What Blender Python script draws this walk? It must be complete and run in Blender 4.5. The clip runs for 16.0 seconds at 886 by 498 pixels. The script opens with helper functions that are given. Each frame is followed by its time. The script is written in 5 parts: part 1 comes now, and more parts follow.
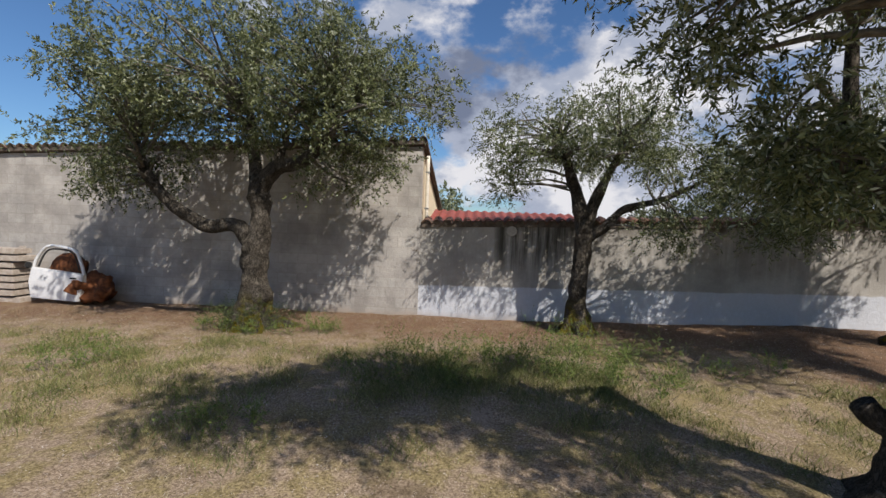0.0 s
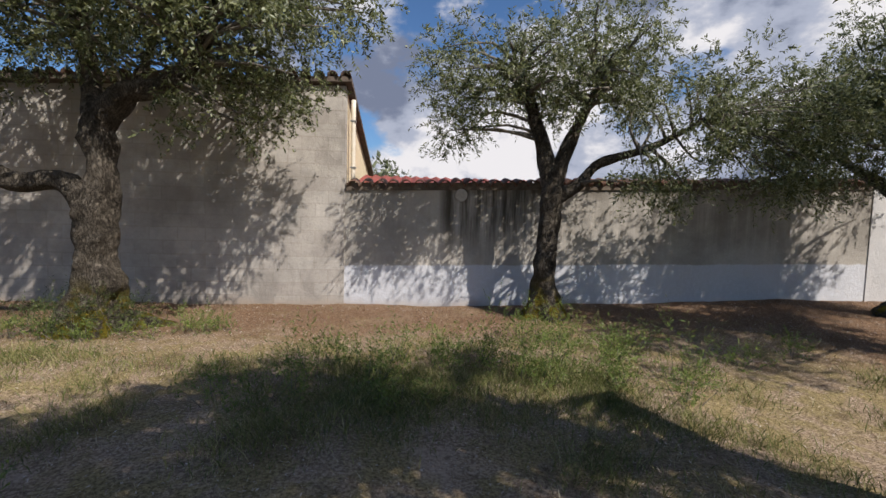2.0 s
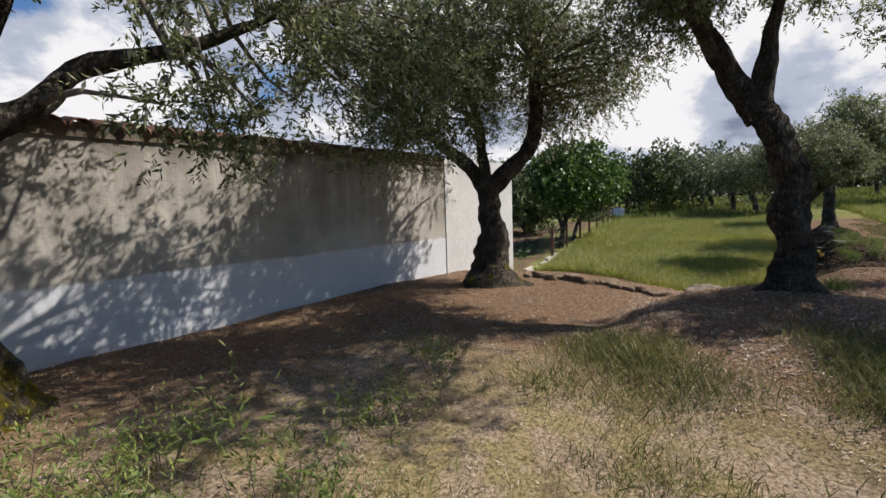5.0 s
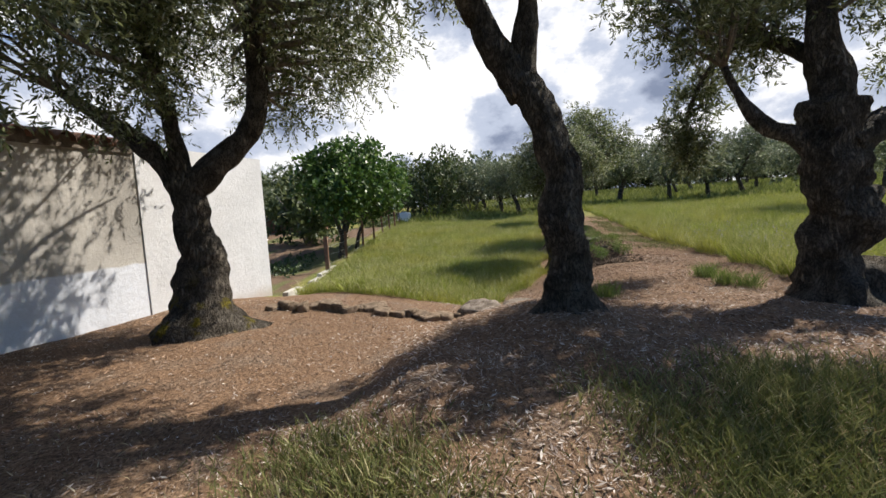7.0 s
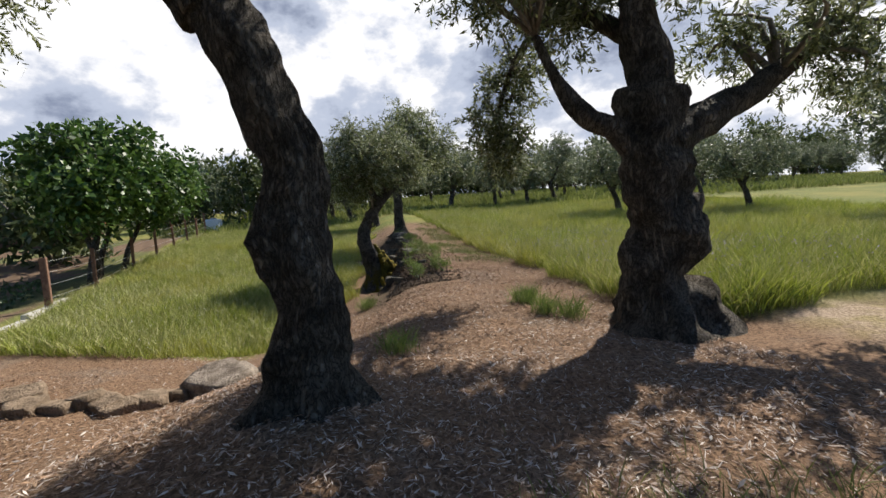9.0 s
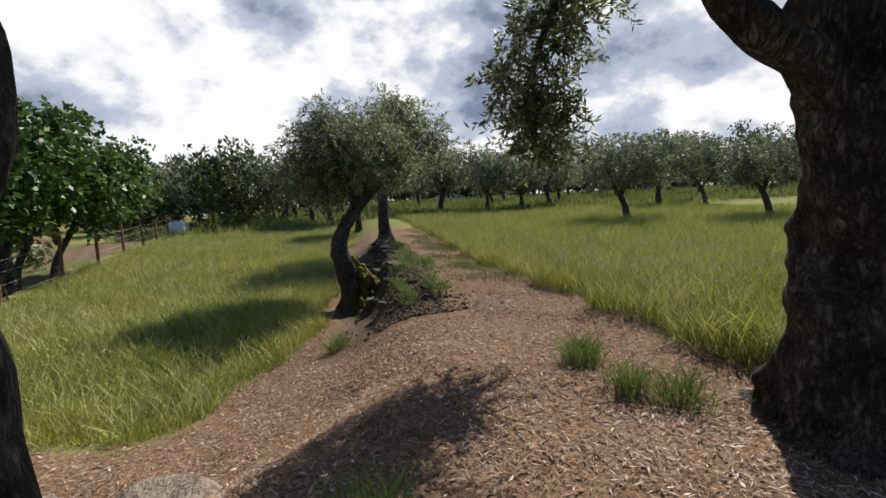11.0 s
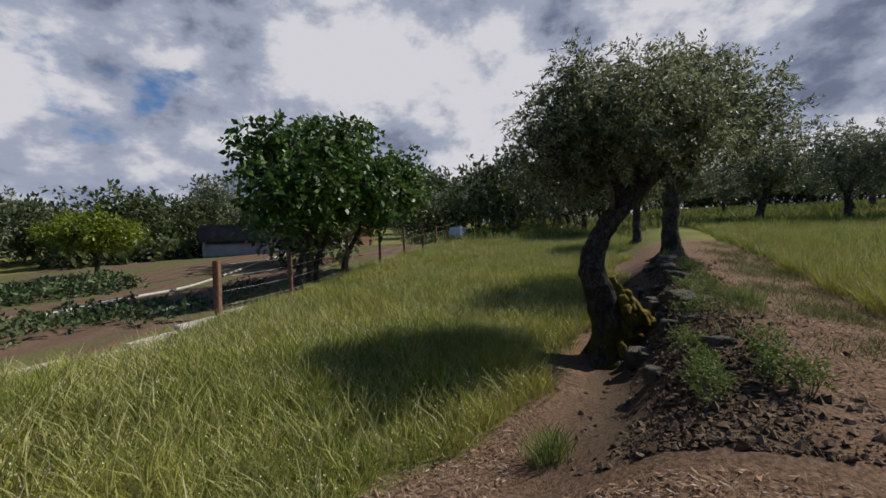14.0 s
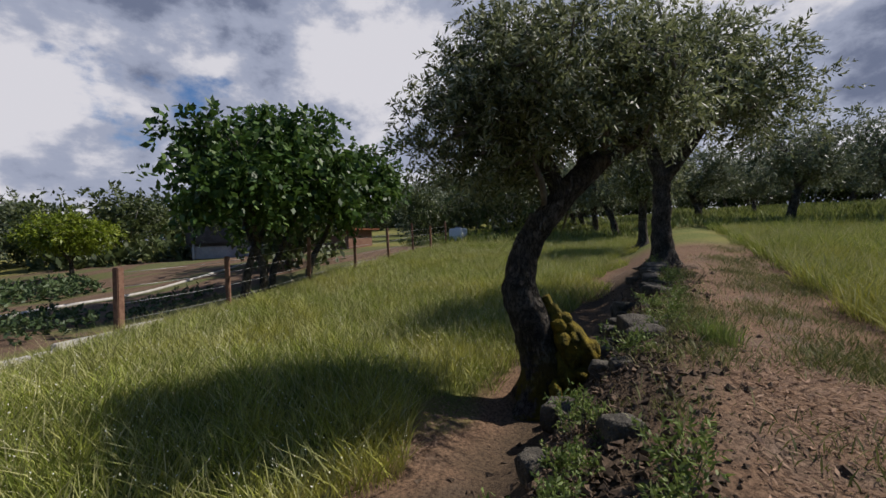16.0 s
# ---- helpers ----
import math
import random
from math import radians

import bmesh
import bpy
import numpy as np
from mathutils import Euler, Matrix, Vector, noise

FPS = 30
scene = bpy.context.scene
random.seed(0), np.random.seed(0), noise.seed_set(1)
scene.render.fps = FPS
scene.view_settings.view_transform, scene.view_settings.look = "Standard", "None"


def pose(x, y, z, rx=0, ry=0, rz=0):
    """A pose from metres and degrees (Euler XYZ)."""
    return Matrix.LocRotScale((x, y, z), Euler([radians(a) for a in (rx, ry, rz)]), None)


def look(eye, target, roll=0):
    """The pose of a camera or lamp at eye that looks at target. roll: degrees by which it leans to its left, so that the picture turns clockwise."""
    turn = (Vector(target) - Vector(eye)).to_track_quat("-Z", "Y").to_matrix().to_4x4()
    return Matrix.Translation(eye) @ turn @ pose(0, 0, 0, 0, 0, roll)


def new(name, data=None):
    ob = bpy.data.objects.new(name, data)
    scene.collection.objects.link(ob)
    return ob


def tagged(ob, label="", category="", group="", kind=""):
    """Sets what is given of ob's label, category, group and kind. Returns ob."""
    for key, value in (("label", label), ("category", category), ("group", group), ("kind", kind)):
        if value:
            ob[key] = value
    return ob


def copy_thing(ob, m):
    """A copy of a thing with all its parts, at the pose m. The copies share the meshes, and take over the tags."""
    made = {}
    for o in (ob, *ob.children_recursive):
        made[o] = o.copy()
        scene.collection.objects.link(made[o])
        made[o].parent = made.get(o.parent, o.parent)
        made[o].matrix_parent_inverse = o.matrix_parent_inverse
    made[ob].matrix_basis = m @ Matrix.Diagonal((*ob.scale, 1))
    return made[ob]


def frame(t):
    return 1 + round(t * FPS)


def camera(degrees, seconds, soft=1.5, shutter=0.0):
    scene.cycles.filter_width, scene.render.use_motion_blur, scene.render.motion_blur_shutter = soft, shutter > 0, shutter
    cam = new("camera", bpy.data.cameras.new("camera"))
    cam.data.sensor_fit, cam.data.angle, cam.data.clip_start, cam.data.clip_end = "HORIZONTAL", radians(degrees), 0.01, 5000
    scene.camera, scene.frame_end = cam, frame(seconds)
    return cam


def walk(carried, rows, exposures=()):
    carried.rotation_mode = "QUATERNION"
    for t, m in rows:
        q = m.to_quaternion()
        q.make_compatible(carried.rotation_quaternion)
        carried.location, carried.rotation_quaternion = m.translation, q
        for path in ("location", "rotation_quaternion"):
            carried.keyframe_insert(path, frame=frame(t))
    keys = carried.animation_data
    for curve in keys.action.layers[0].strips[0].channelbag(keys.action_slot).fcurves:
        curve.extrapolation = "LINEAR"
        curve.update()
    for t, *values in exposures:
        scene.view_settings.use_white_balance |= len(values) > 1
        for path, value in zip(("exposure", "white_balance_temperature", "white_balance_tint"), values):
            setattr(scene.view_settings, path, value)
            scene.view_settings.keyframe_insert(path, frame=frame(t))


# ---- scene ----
cam = camera(91.0, 16.0)
PATH = [
    (0, (1.27, 1.39, 2.239), (1.139, 3.383, 2.142), 2.1),
    (0.5, (1.178, 1.708, 2.198), (1.078, 3.703, 2.092), 1.9),
    (1, (1.182, 2.166, 2.084), (1.102, 4.161, 1.966), 1.7),
    (1.5, (1.194, 2.816, 1.889), (1.248, 4.812, 1.762), 1.7),
    (2, (1.225, 3.548, 1.735), (1.383, 5.537, 1.601), 1.5),
    (2.5, (1.384, 4.204, 1.637), (1.732, 6.17, 1.512), 1.1),
    (3, (1.651, 4.751, 1.57), (2.285, 6.644, 1.45), 0.6),
    (3.5, (1.915, 5.203, 1.54), (2.816, 6.984, 1.421), 0.0),
    (4, (2.236, 5.66, 1.476), (3.41, 7.275, 1.356), -0.7),
    (4.5, (2.74, 6.006, 1.438), (4.134, 7.435, 1.312), -1.5),
    (5, (3.23, 6.323, 1.445), (4.825, 7.522, 1.305), -1.8),
    (7.5, (5.98, 6.466, 1.439), (7.967, 6.624, 1.275), -4.0),
    (8, (6.43, 6.177, 1.466), (8.42, 6.087, 1.286), -4.2),
    (8.5, (6.86, 5.86, 1.469), (8.835, 5.607, 1.275), -4.4),
    (11, (9.22, 5.575, 1.475), (11.177, 5.197, 1.309), -3.2),
    (11.5, (9.56, 5.65, 1.464), (11.551, 5.522, 1.32), -2.9),
    (12, (9.908, 5.706, 1.487), (11.9, 5.84, 1.37), -2.7),
    (12.5, (10.309, 5.634, 1.467), (12.262, 6.054, 1.369), -2.6),
    (13, (10.817, 5.536, 1.392), (12.749, 6.044, 1.301), -2.4),
    (13.5, (11.252, 5.451, 1.404), (13.156, 6.056, 1.326), -2.3),
    (14, (11.667, 5.364, 1.356), (13.485, 6.195, 1.293), -1.9),
    (14.5, (12.081, 5.244, 1.32), (13.883, 6.111, 1.268), -1.9),
    (15, (12.527, 4.977, 1.322), (14.31, 5.88, 1.273), -2.1),
    (15.5, (12.959, 4.799, 1.323), (14.732, 5.724, 1.26), -2.0),
    (16, (13.409, 4.654, 1.344), (15.173, 5.595, 1.289), -1.9),
]
walk(cam, [(t, look(eye, target, roll)) for t, eye, target, roll in PATH], [(0, 0.15, 6450, 12), (1.5, 0.2, 6600, 13), (3.5, 0.38, 6600, 12), (5, 0.35, 6600, 11), (7.5, 0.72, 6550, 10), (8.5, 0.63, 6550, 10), (11, 0.46, 6550, 10), (12.5, 0.0, 6400, 12), (13.5, -0.17, 6350, 13), (16, -0.1, 6350, 15)])

# ---- world, sun ----
SUN_FROM = Vector((0.67, -0.74, 1.06)).normalized()
world = bpy.data.worlds.new("sky")
scene.world = world
world.use_nodes = True
wt = world.node_tree
wt.nodes.clear()


def wnode(kind, **settings):
    n = wt.nodes.new(kind)
    for key, value in settings.items():
        n.inputs[key.replace("_", " ")].default_value = value
    return n


def wmath(op, a, b=None):
    n = wt.nodes.new("ShaderNodeMath")
    n.operation = op
    for i, v in enumerate((a, b)):
        if v is None:
            continue
        if isinstance(v, (int, float)):
            n.inputs[i].default_value = v
        else:
            wt.links.new(v, n.inputs[i])
    return n.outputs[0]


sky = wt.nodes.new("ShaderNodeTexSky")
sky.sky_type = "NISHITA"
sky.sun_disc = False
sky.sun_elevation = math.asin(SUN_FROM.z)
sky.sun_rotation = math.atan2(SUN_FROM.x, SUN_FROM.y)
sky.altitude, sky.air_density, sky.dust_density, sky.ozone_density = 100, 1.1, 0.2, 3.0
way = wt.nodes.new("ShaderNodeTexCoord")
flat = wt.nodes.new("ShaderNodeMapping")
flat.inputs["Scale"].default_value = (1.0, 1.0, 1.6)
flat.inputs["Location"].default_value = (4.1, 2.3, 0.6)
wt.links.new(way.outputs["Generated"], flat.inputs[0])


def wnoise(scale, detail, rough):
    n = wnode("ShaderNodeTexNoise", Scale=scale, Detail=detail, Roughness=rough, Distortion=0.0)
    wt.links.new(flat.outputs[0], n.inputs["Vector"])
    return n.outputs["Fac"]


def wramp(source, stops):
    n = wt.nodes.new("ShaderNodeValToRGB")
    wt.links.new(source, n.inputs[0])
    n.color_ramp.interpolation = "EASE"
    for i, (at, c) in enumerate(stops):
        e = n.color_ramp.elements[i] if i < 2 else n.color_ramp.elements.new(at)
        e.position, e.color = at, (*c, 1)
    return n.outputs[0]


# the cloud thins out over the house and overhead, and thickens over the grove
split = wt.nodes.new("ShaderNodeSeparateXYZ")
wt.links.new(way.outputs["Generated"], split.inputs[0])
drift = wmath("SUBTRACT", wmath("MULTIPLY", split.outputs[0], 0.3), 0.055)
drift = wmath("SUBTRACT", drift, wmath("MULTIPLY", wmath("MAXIMUM", wmath("SUBTRACT", split.outputs[2], 0.5), 0.0), 0.5))
cover = wramp(wmath("ADD", wnoise(1.9, 10, 0.56), drift), [(0.43, (0, 0, 0)), (0.485, (1, 1, 1))])
shade = wramp(wnoise(3.1, 9, 0.58), [(0.36, (1.75, 2.1, 3.0)), (0.46, (4.0, 4.45, 5.5)), (0.55, (7.9, 7.9, 8.1))])
cloudy = wt.nodes.new("ShaderNodeMixRGB")
deep = wt.nodes.new("ShaderNodeMixRGB")
deep.blend_type = "MULTIPLY"
deep.inputs[0].default_value, deep.inputs[2].default_value = 1.0, (0.6, 0.8, 1.0, 1)
wt.links.new(sky.outputs[0], deep.inputs[1])
for a, b in ((cover, 0), (deep.outputs[0], 1), (shade, 2)):
    wt.links.new(a, cloudy.inputs[b])
glow = wnode("ShaderNodeBackground", Strength=0.09)
wt.links.new(cloudy.outputs[0], glow.inputs["Color"])
wout = wt.nodes.new("ShaderNodeOutputWorld")
wt.links.new(glow.outputs[0], wout.inputs[0])

sun = new("sun", bpy.data.lights.new("sun", "SUN"))
sun.data.energy, sun.data.angle, sun.data.color = 5.0, radians(0.55), (1.0, 0.945, 0.85)
sun.matrix_world = look((0, 0, 30), Vector((0, 0, 30)) - SUN_FROM)

# ---- materials ----


class Mat:
    """A procedural material: a few lines of nodes on one principled surface."""

    def __init__(self, name, rough=0.85, spec=0.3, metal=0.0):
        self.m = bpy.data.materials.new(name)
        self.m.use_nodes = True
        self.t = self.m.node_tree
        self.p = self.t.nodes["Principled BSDF"]
        self.p.inputs["Roughness"].default_value = rough
        self.p.inputs["Specular IOR Level"].default_value = spec
        self.p.inputs["Metallic"].default_value = metal
        self.co = self.t.nodes.new("ShaderNodeTexCoord").outputs["Object"]
        self.geo = self.t.nodes.new("ShaderNodeNewGeometry")

    def link(self, a, b):
        self.t.links.new(a, b)

    def put(self, socket, v):
        if isinstance(v, (int, float)):
            socket.default_value = v
        elif isinstance(v, tuple):
            socket.default_value = (*v, 1) if len(v) == 3 and len(socket.default_value) == 4 else v
        else:
            self.link(v, socket)

    def world(self):
        return self.geo.outputs["Position"]

    def stretch(self, co, s):
        n = self.t.nodes.new("ShaderNodeMapping")
        self.link(co, n.inputs[0])
        n.inputs["Scale"].default_value = s
        return n.outputs[0]

    def noise(self, co, scale, detail=5, rough=0.6):
        n = self.t.nodes.new("ShaderNodeTexNoise")
        self.link(co, n.inputs["Vector"])
        n.inputs["Scale"].default_value, n.inputs["Detail"].default_value, n.inputs["Roughness"].default_value = scale, detail, rough
        return n.outputs["Fac"]

    def voronoi(self, co, scale, feature="F1"):
        n = self.t.nodes.new("ShaderNodeTexVoronoi")
        n.feature = feature
        self.link(co, n.inputs["Vector"])
        n.inputs["Scale"].default_value = scale
        return n.outputs["Distance"]

    def ramp(self, fac, lo, hi, a=0.0, b=1.0):
        n = self.t.nodes.new("ShaderNodeMapRange")
        n.interpolation_type = "SMOOTHSTEP"
        self.put(n.inputs[0], fac)
        for i, v in enumerate((lo, hi, a, b)):
            n.inputs[i + 1].default_value = v
        return n.outputs[0]

    def math(self, op, a, b=0.0):
        n = self.t.nodes.new("ShaderNodeMath")
        n.operation = op
        self.put(n.inputs[0], a)
        self.put(n.inputs[1], b)
        return n.outputs[0]

    def axis(self, co, i):
        n = self.t.nodes.new("ShaderNodeSeparateXYZ")
        self.link(co, n.inputs[0])
        return n.outputs[i]

    def mix(self, fac, a, b, how="MIX"):
        n = self.t.nodes.new("ShaderNodeMixRGB")
        n.blend_type = how
        self.put(n.inputs[0], fac)
        self.put(n.inputs[1], a)
        self.put(n.inputs[2], b)
        return n.outputs[0]

    def random(self):
        return self.t.nodes.new("ShaderNodeObjectInfo").outputs["Random"]

    def island(self):
        return self.geo.outputs["Random Per Island"]

    def colour(self, c):
        self.put(self.p.inputs["Base Color"], c)
        return self

    def bump(self, height, strength=0.5, distance=0.02):
        n = self.t.nodes.new("ShaderNodeBump")
        n.inputs["Strength"].default_value, n.inputs["Distance"].default_value = strength, distance
        self.link(height, n.inputs["Height"])
        self.link(n.outputs[0], self.p.inputs["Normal"])
        return self

    def thin(self, c, much=0.45):
        """Lets light through, as a leaf does."""
        tr = self.t.nodes.new("ShaderNodeBsdfTranslucent")
        self.put(tr.inputs[0], c)
        mx = self.t.nodes.new("ShaderNodeMixShader")
        mx.inputs[0].default_value = much
        self.link(self.p.outputs[0], mx.inputs[1])
        self.link(tr.outputs[0], mx.inputs[2])
        self.link(mx.outputs[0], self.t.nodes["Material Output"].inputs[0])
        return self


def mat_leaf(name, dark, light, pale, rough=0.5, much=0.3, patch=None):
    m = Mat(name, rough, 0.35)
    r = m.island()
    c = m.mix(m.ramp(r, 0.0, 0.75), dark, light)
    c = m.mix(m.ramp(r, 0.8, 0.95), c, pale)
    big = m.noise(m.world(), 1.3, 4)
    c = m.mix(m.ramp(big, 0.35, 0.65, 0.0, 0.5), c, dark)
    if patch:
        c = m.mix(m.ramp(m.noise(m.world(), 0.55, 4, 0.6), 0.48, 0.64, 0.0, 0.42), c, patch)
    m.colour(c)
    return m.thin(c, much).m


def mat_bark(name, moss=0.0):
    m = Mat(name, 0.95, 0.15)
    co = m.world()
    warp = m.t.nodes.new("ShaderNodeVectorMath")
    warp.operation = "MULTIPLY_ADD"
    swirl = m.t.nodes.new("ShaderNodeTexNoise")
    swirl.inputs["Scale"].default_value = 3.0
    m.link(co, swirl.inputs["Vector"])
    m.link(swirl.outputs["Color"], warp.inputs[0])
    warp.inputs[1].default_value = (0.12, 0.12, 0.12)
    m.link(co, warp.inputs[2])
    tall = m.stretch(warp.outputs[0], (1, 1, 0.34))
    ridge = m.math("ABSOLUTE", m.math("SUBTRACT", m.noise(tall, 24, 7, 0.7), 0.5))
    grain = m.noise(tall, 60, 5, 0.7)
    n = m.noise(warp.outputs[0], 5, 7, 0.7)
    c = m.mix(m.ramp(n, 0.32, 0.68), (0.052, 0.043, 0.034), (0.2, 0.172, 0.14))
    c = m.mix(m.ramp(grain, 0.5, 0.75, 0, 0.6), c, (0.27, 0.245, 0.21))
    c = m.mix(m.ramp(ridge, 0.0, 0.05, 0.8, 0.0), c, (0.018, 0.015, 0.012))
    if moss:
        low = m.ramp(m.axis(m.co, 2), 0.25, 0.95, 1.0, 0.0)
        patch = m.ramp(m.noise(co, 4.5, 5), 0.62 - 0.16 * moss, 0.74 - 0.16 * moss)
        mossy = m.mix(m.noise(co, 40, 3), (0.06, 0.06, 0.01), (0.26, 0.20, 0.018))
        c = m.mix(m.math("MULTIPLY", low, patch), c, mossy)
    h = m.math("ADD", m.math("MULTIPLY", m.ramp(ridge, 0, 0.1), 0.8), m.math("ADD", n, m.math("MULTIPLY", grain, 0.4)))
    return m.colour(c).bump(h, 1.0, 0.035).m


def mat_wall(name, base, wash=None, streak=0.0, tone=0.35, courses=False):
    m = Mat(name, 0.92, 0.2)
    co = m.world()
    n1, n2 = m.noise(co, 1.1, 6, 0.65), m.noise(co, 14, 6, 0.7)
    c = m.mix(m.ramp(n1, 0.32, 0.68), base, tuple(v * (1 - tone) for v in base))
    c = m.mix(m.ramp(n2, 0.35, 0.75, 0, 0.3), c, tuple(v * 0.6 for v in base))
    z = m.axis(co, 2)
    if courses:
        # block courses showing faintly through the render
        flat = m.t.nodes.new("ShaderNodeCombineXYZ")
        m.link(m.math("ADD", m.axis(co, 0), m.math("MULTIPLY", n1, 0.12)), flat.inputs[0])
        m.link(m.math("ADD", z, m.math("MULTIPLY", n1, 0.06)), flat.inputs[1])
        bond = m.t.nodes.new("ShaderNodeTexBrick")
        m.link(flat.outputs[0], bond.inputs["Vector"])
        for key, v in (("Scale", 1.0), ("Mortar Size", 0.02), ("Mortar Smooth", 1.0), ("Brick Width", 0.5), ("Row Height", 0.25)):
            bond.inputs[key].default_value = v
        bond.inputs["Color1"].default_value = (1, 1, 1, 1)
        bond.inputs["Color2"].default_value = (0.82, 0.80, 0.79, 1)
        bond.inputs["Mortar"].default_value = (0.80, 0.78, 0.76, 1)
        c = m.mix(0.85, c, bond.outputs["Color"], "MULTIPLY")
    if streak:
        drip = m.noise(m.stretch(co, (3.2, 1, 0.2)), 1.6, 6, 0.7)
        reach = m.ramp(z, 0.75, 1.9)
        # drip stains run throughout; one stretch is painted darker for a tree's shade
        shaded_span = m.ramp(m.axis(co, 0), 1.75, 2.0)
        shaded_span = m.math("MULTIPLY", shaded_span, m.ramp(m.axis(co, 0), 4.3, 3.5, 0.2, 1.0))
        f = m.math("MULTIPLY", m.math("MULTIPLY", m.ramp(drip, 0.30, 0.58), reach), m.math("ADD", shaded_span, 0.2))
        c = m.mix(m.math("MULTIPLY", f, streak), c, (0.075, 0.068, 0.055))
        c = m.mix(m.math("MULTIPLY", m.ramp(z, 2.1, 2.5), m.ramp(n1, 0.4, 0.6)), c, (0.09, 0.075, 0.055))
    if wash:
        edge = m.math("ADD", z, m.math("MULTIPLY", m.noise(co, 2.5, 3), 0.1))
        at = m.math("SUBTRACT", edge, m.math("MULTIPLY", m.axis(co, 0), 0.02))
        c = m.mix(m.math("MULTIPLY", m.ramp(at, 0.84, 0.88, 0.9, 0.0), m.ramp(n2, 0.25, 0.55, 1.0, 0.75)), c, wash)
    c = m.mix(m.math("MULTIPLY", m.ramp(m.math("ADD", z, m.math("MULTIPLY", n1, 0.5)), 0.22, 0.5, 1, 0), 0.5), c, (0.30, 0.22, 0.15))
    return m.colour(c).bump(m.math("ADD", n2, m.math("MULTIPLY", n1, 2)), 0.6, 0.02).m


def mat_plain(name, a, b, scale=8, rough=0.8, bump=0.4, metal=0.0, spec=0.3, dist=0.01):
    m = Mat(name, rough, spec, metal)
    n, f = m.noise(m.world(), scale, 6, 0.65), m.noise(m.world(), scale * 6, 3)
    c = m.mix(m.ramp(n, 0.3, 0.7), a, b)
    c = m.mix(m.ramp(f, 0.4, 0.75, 0, 0.35), c, tuple(v * 0.55 for v in a))
    return m.colour(c).bump(m.math("ADD", n, f), bump, dist).m


def mat_pieces(name, a, b, rough=0.8, kind="random", bump=0.5, scale=18):
    m = Mat(name, rough, 0.25)
    r = m.random() if kind == "random" else m.island()
    n = m.noise(m.world(), scale, 6, 0.7)
    c = m.mix(r, a, b)
    c = m.mix(m.ramp(n, 0.4, 0.7, 0, 0.6), c, tuple(v * 0.35 for v in a))
    return m.colour(c).bump(n, bump, 0.012).m


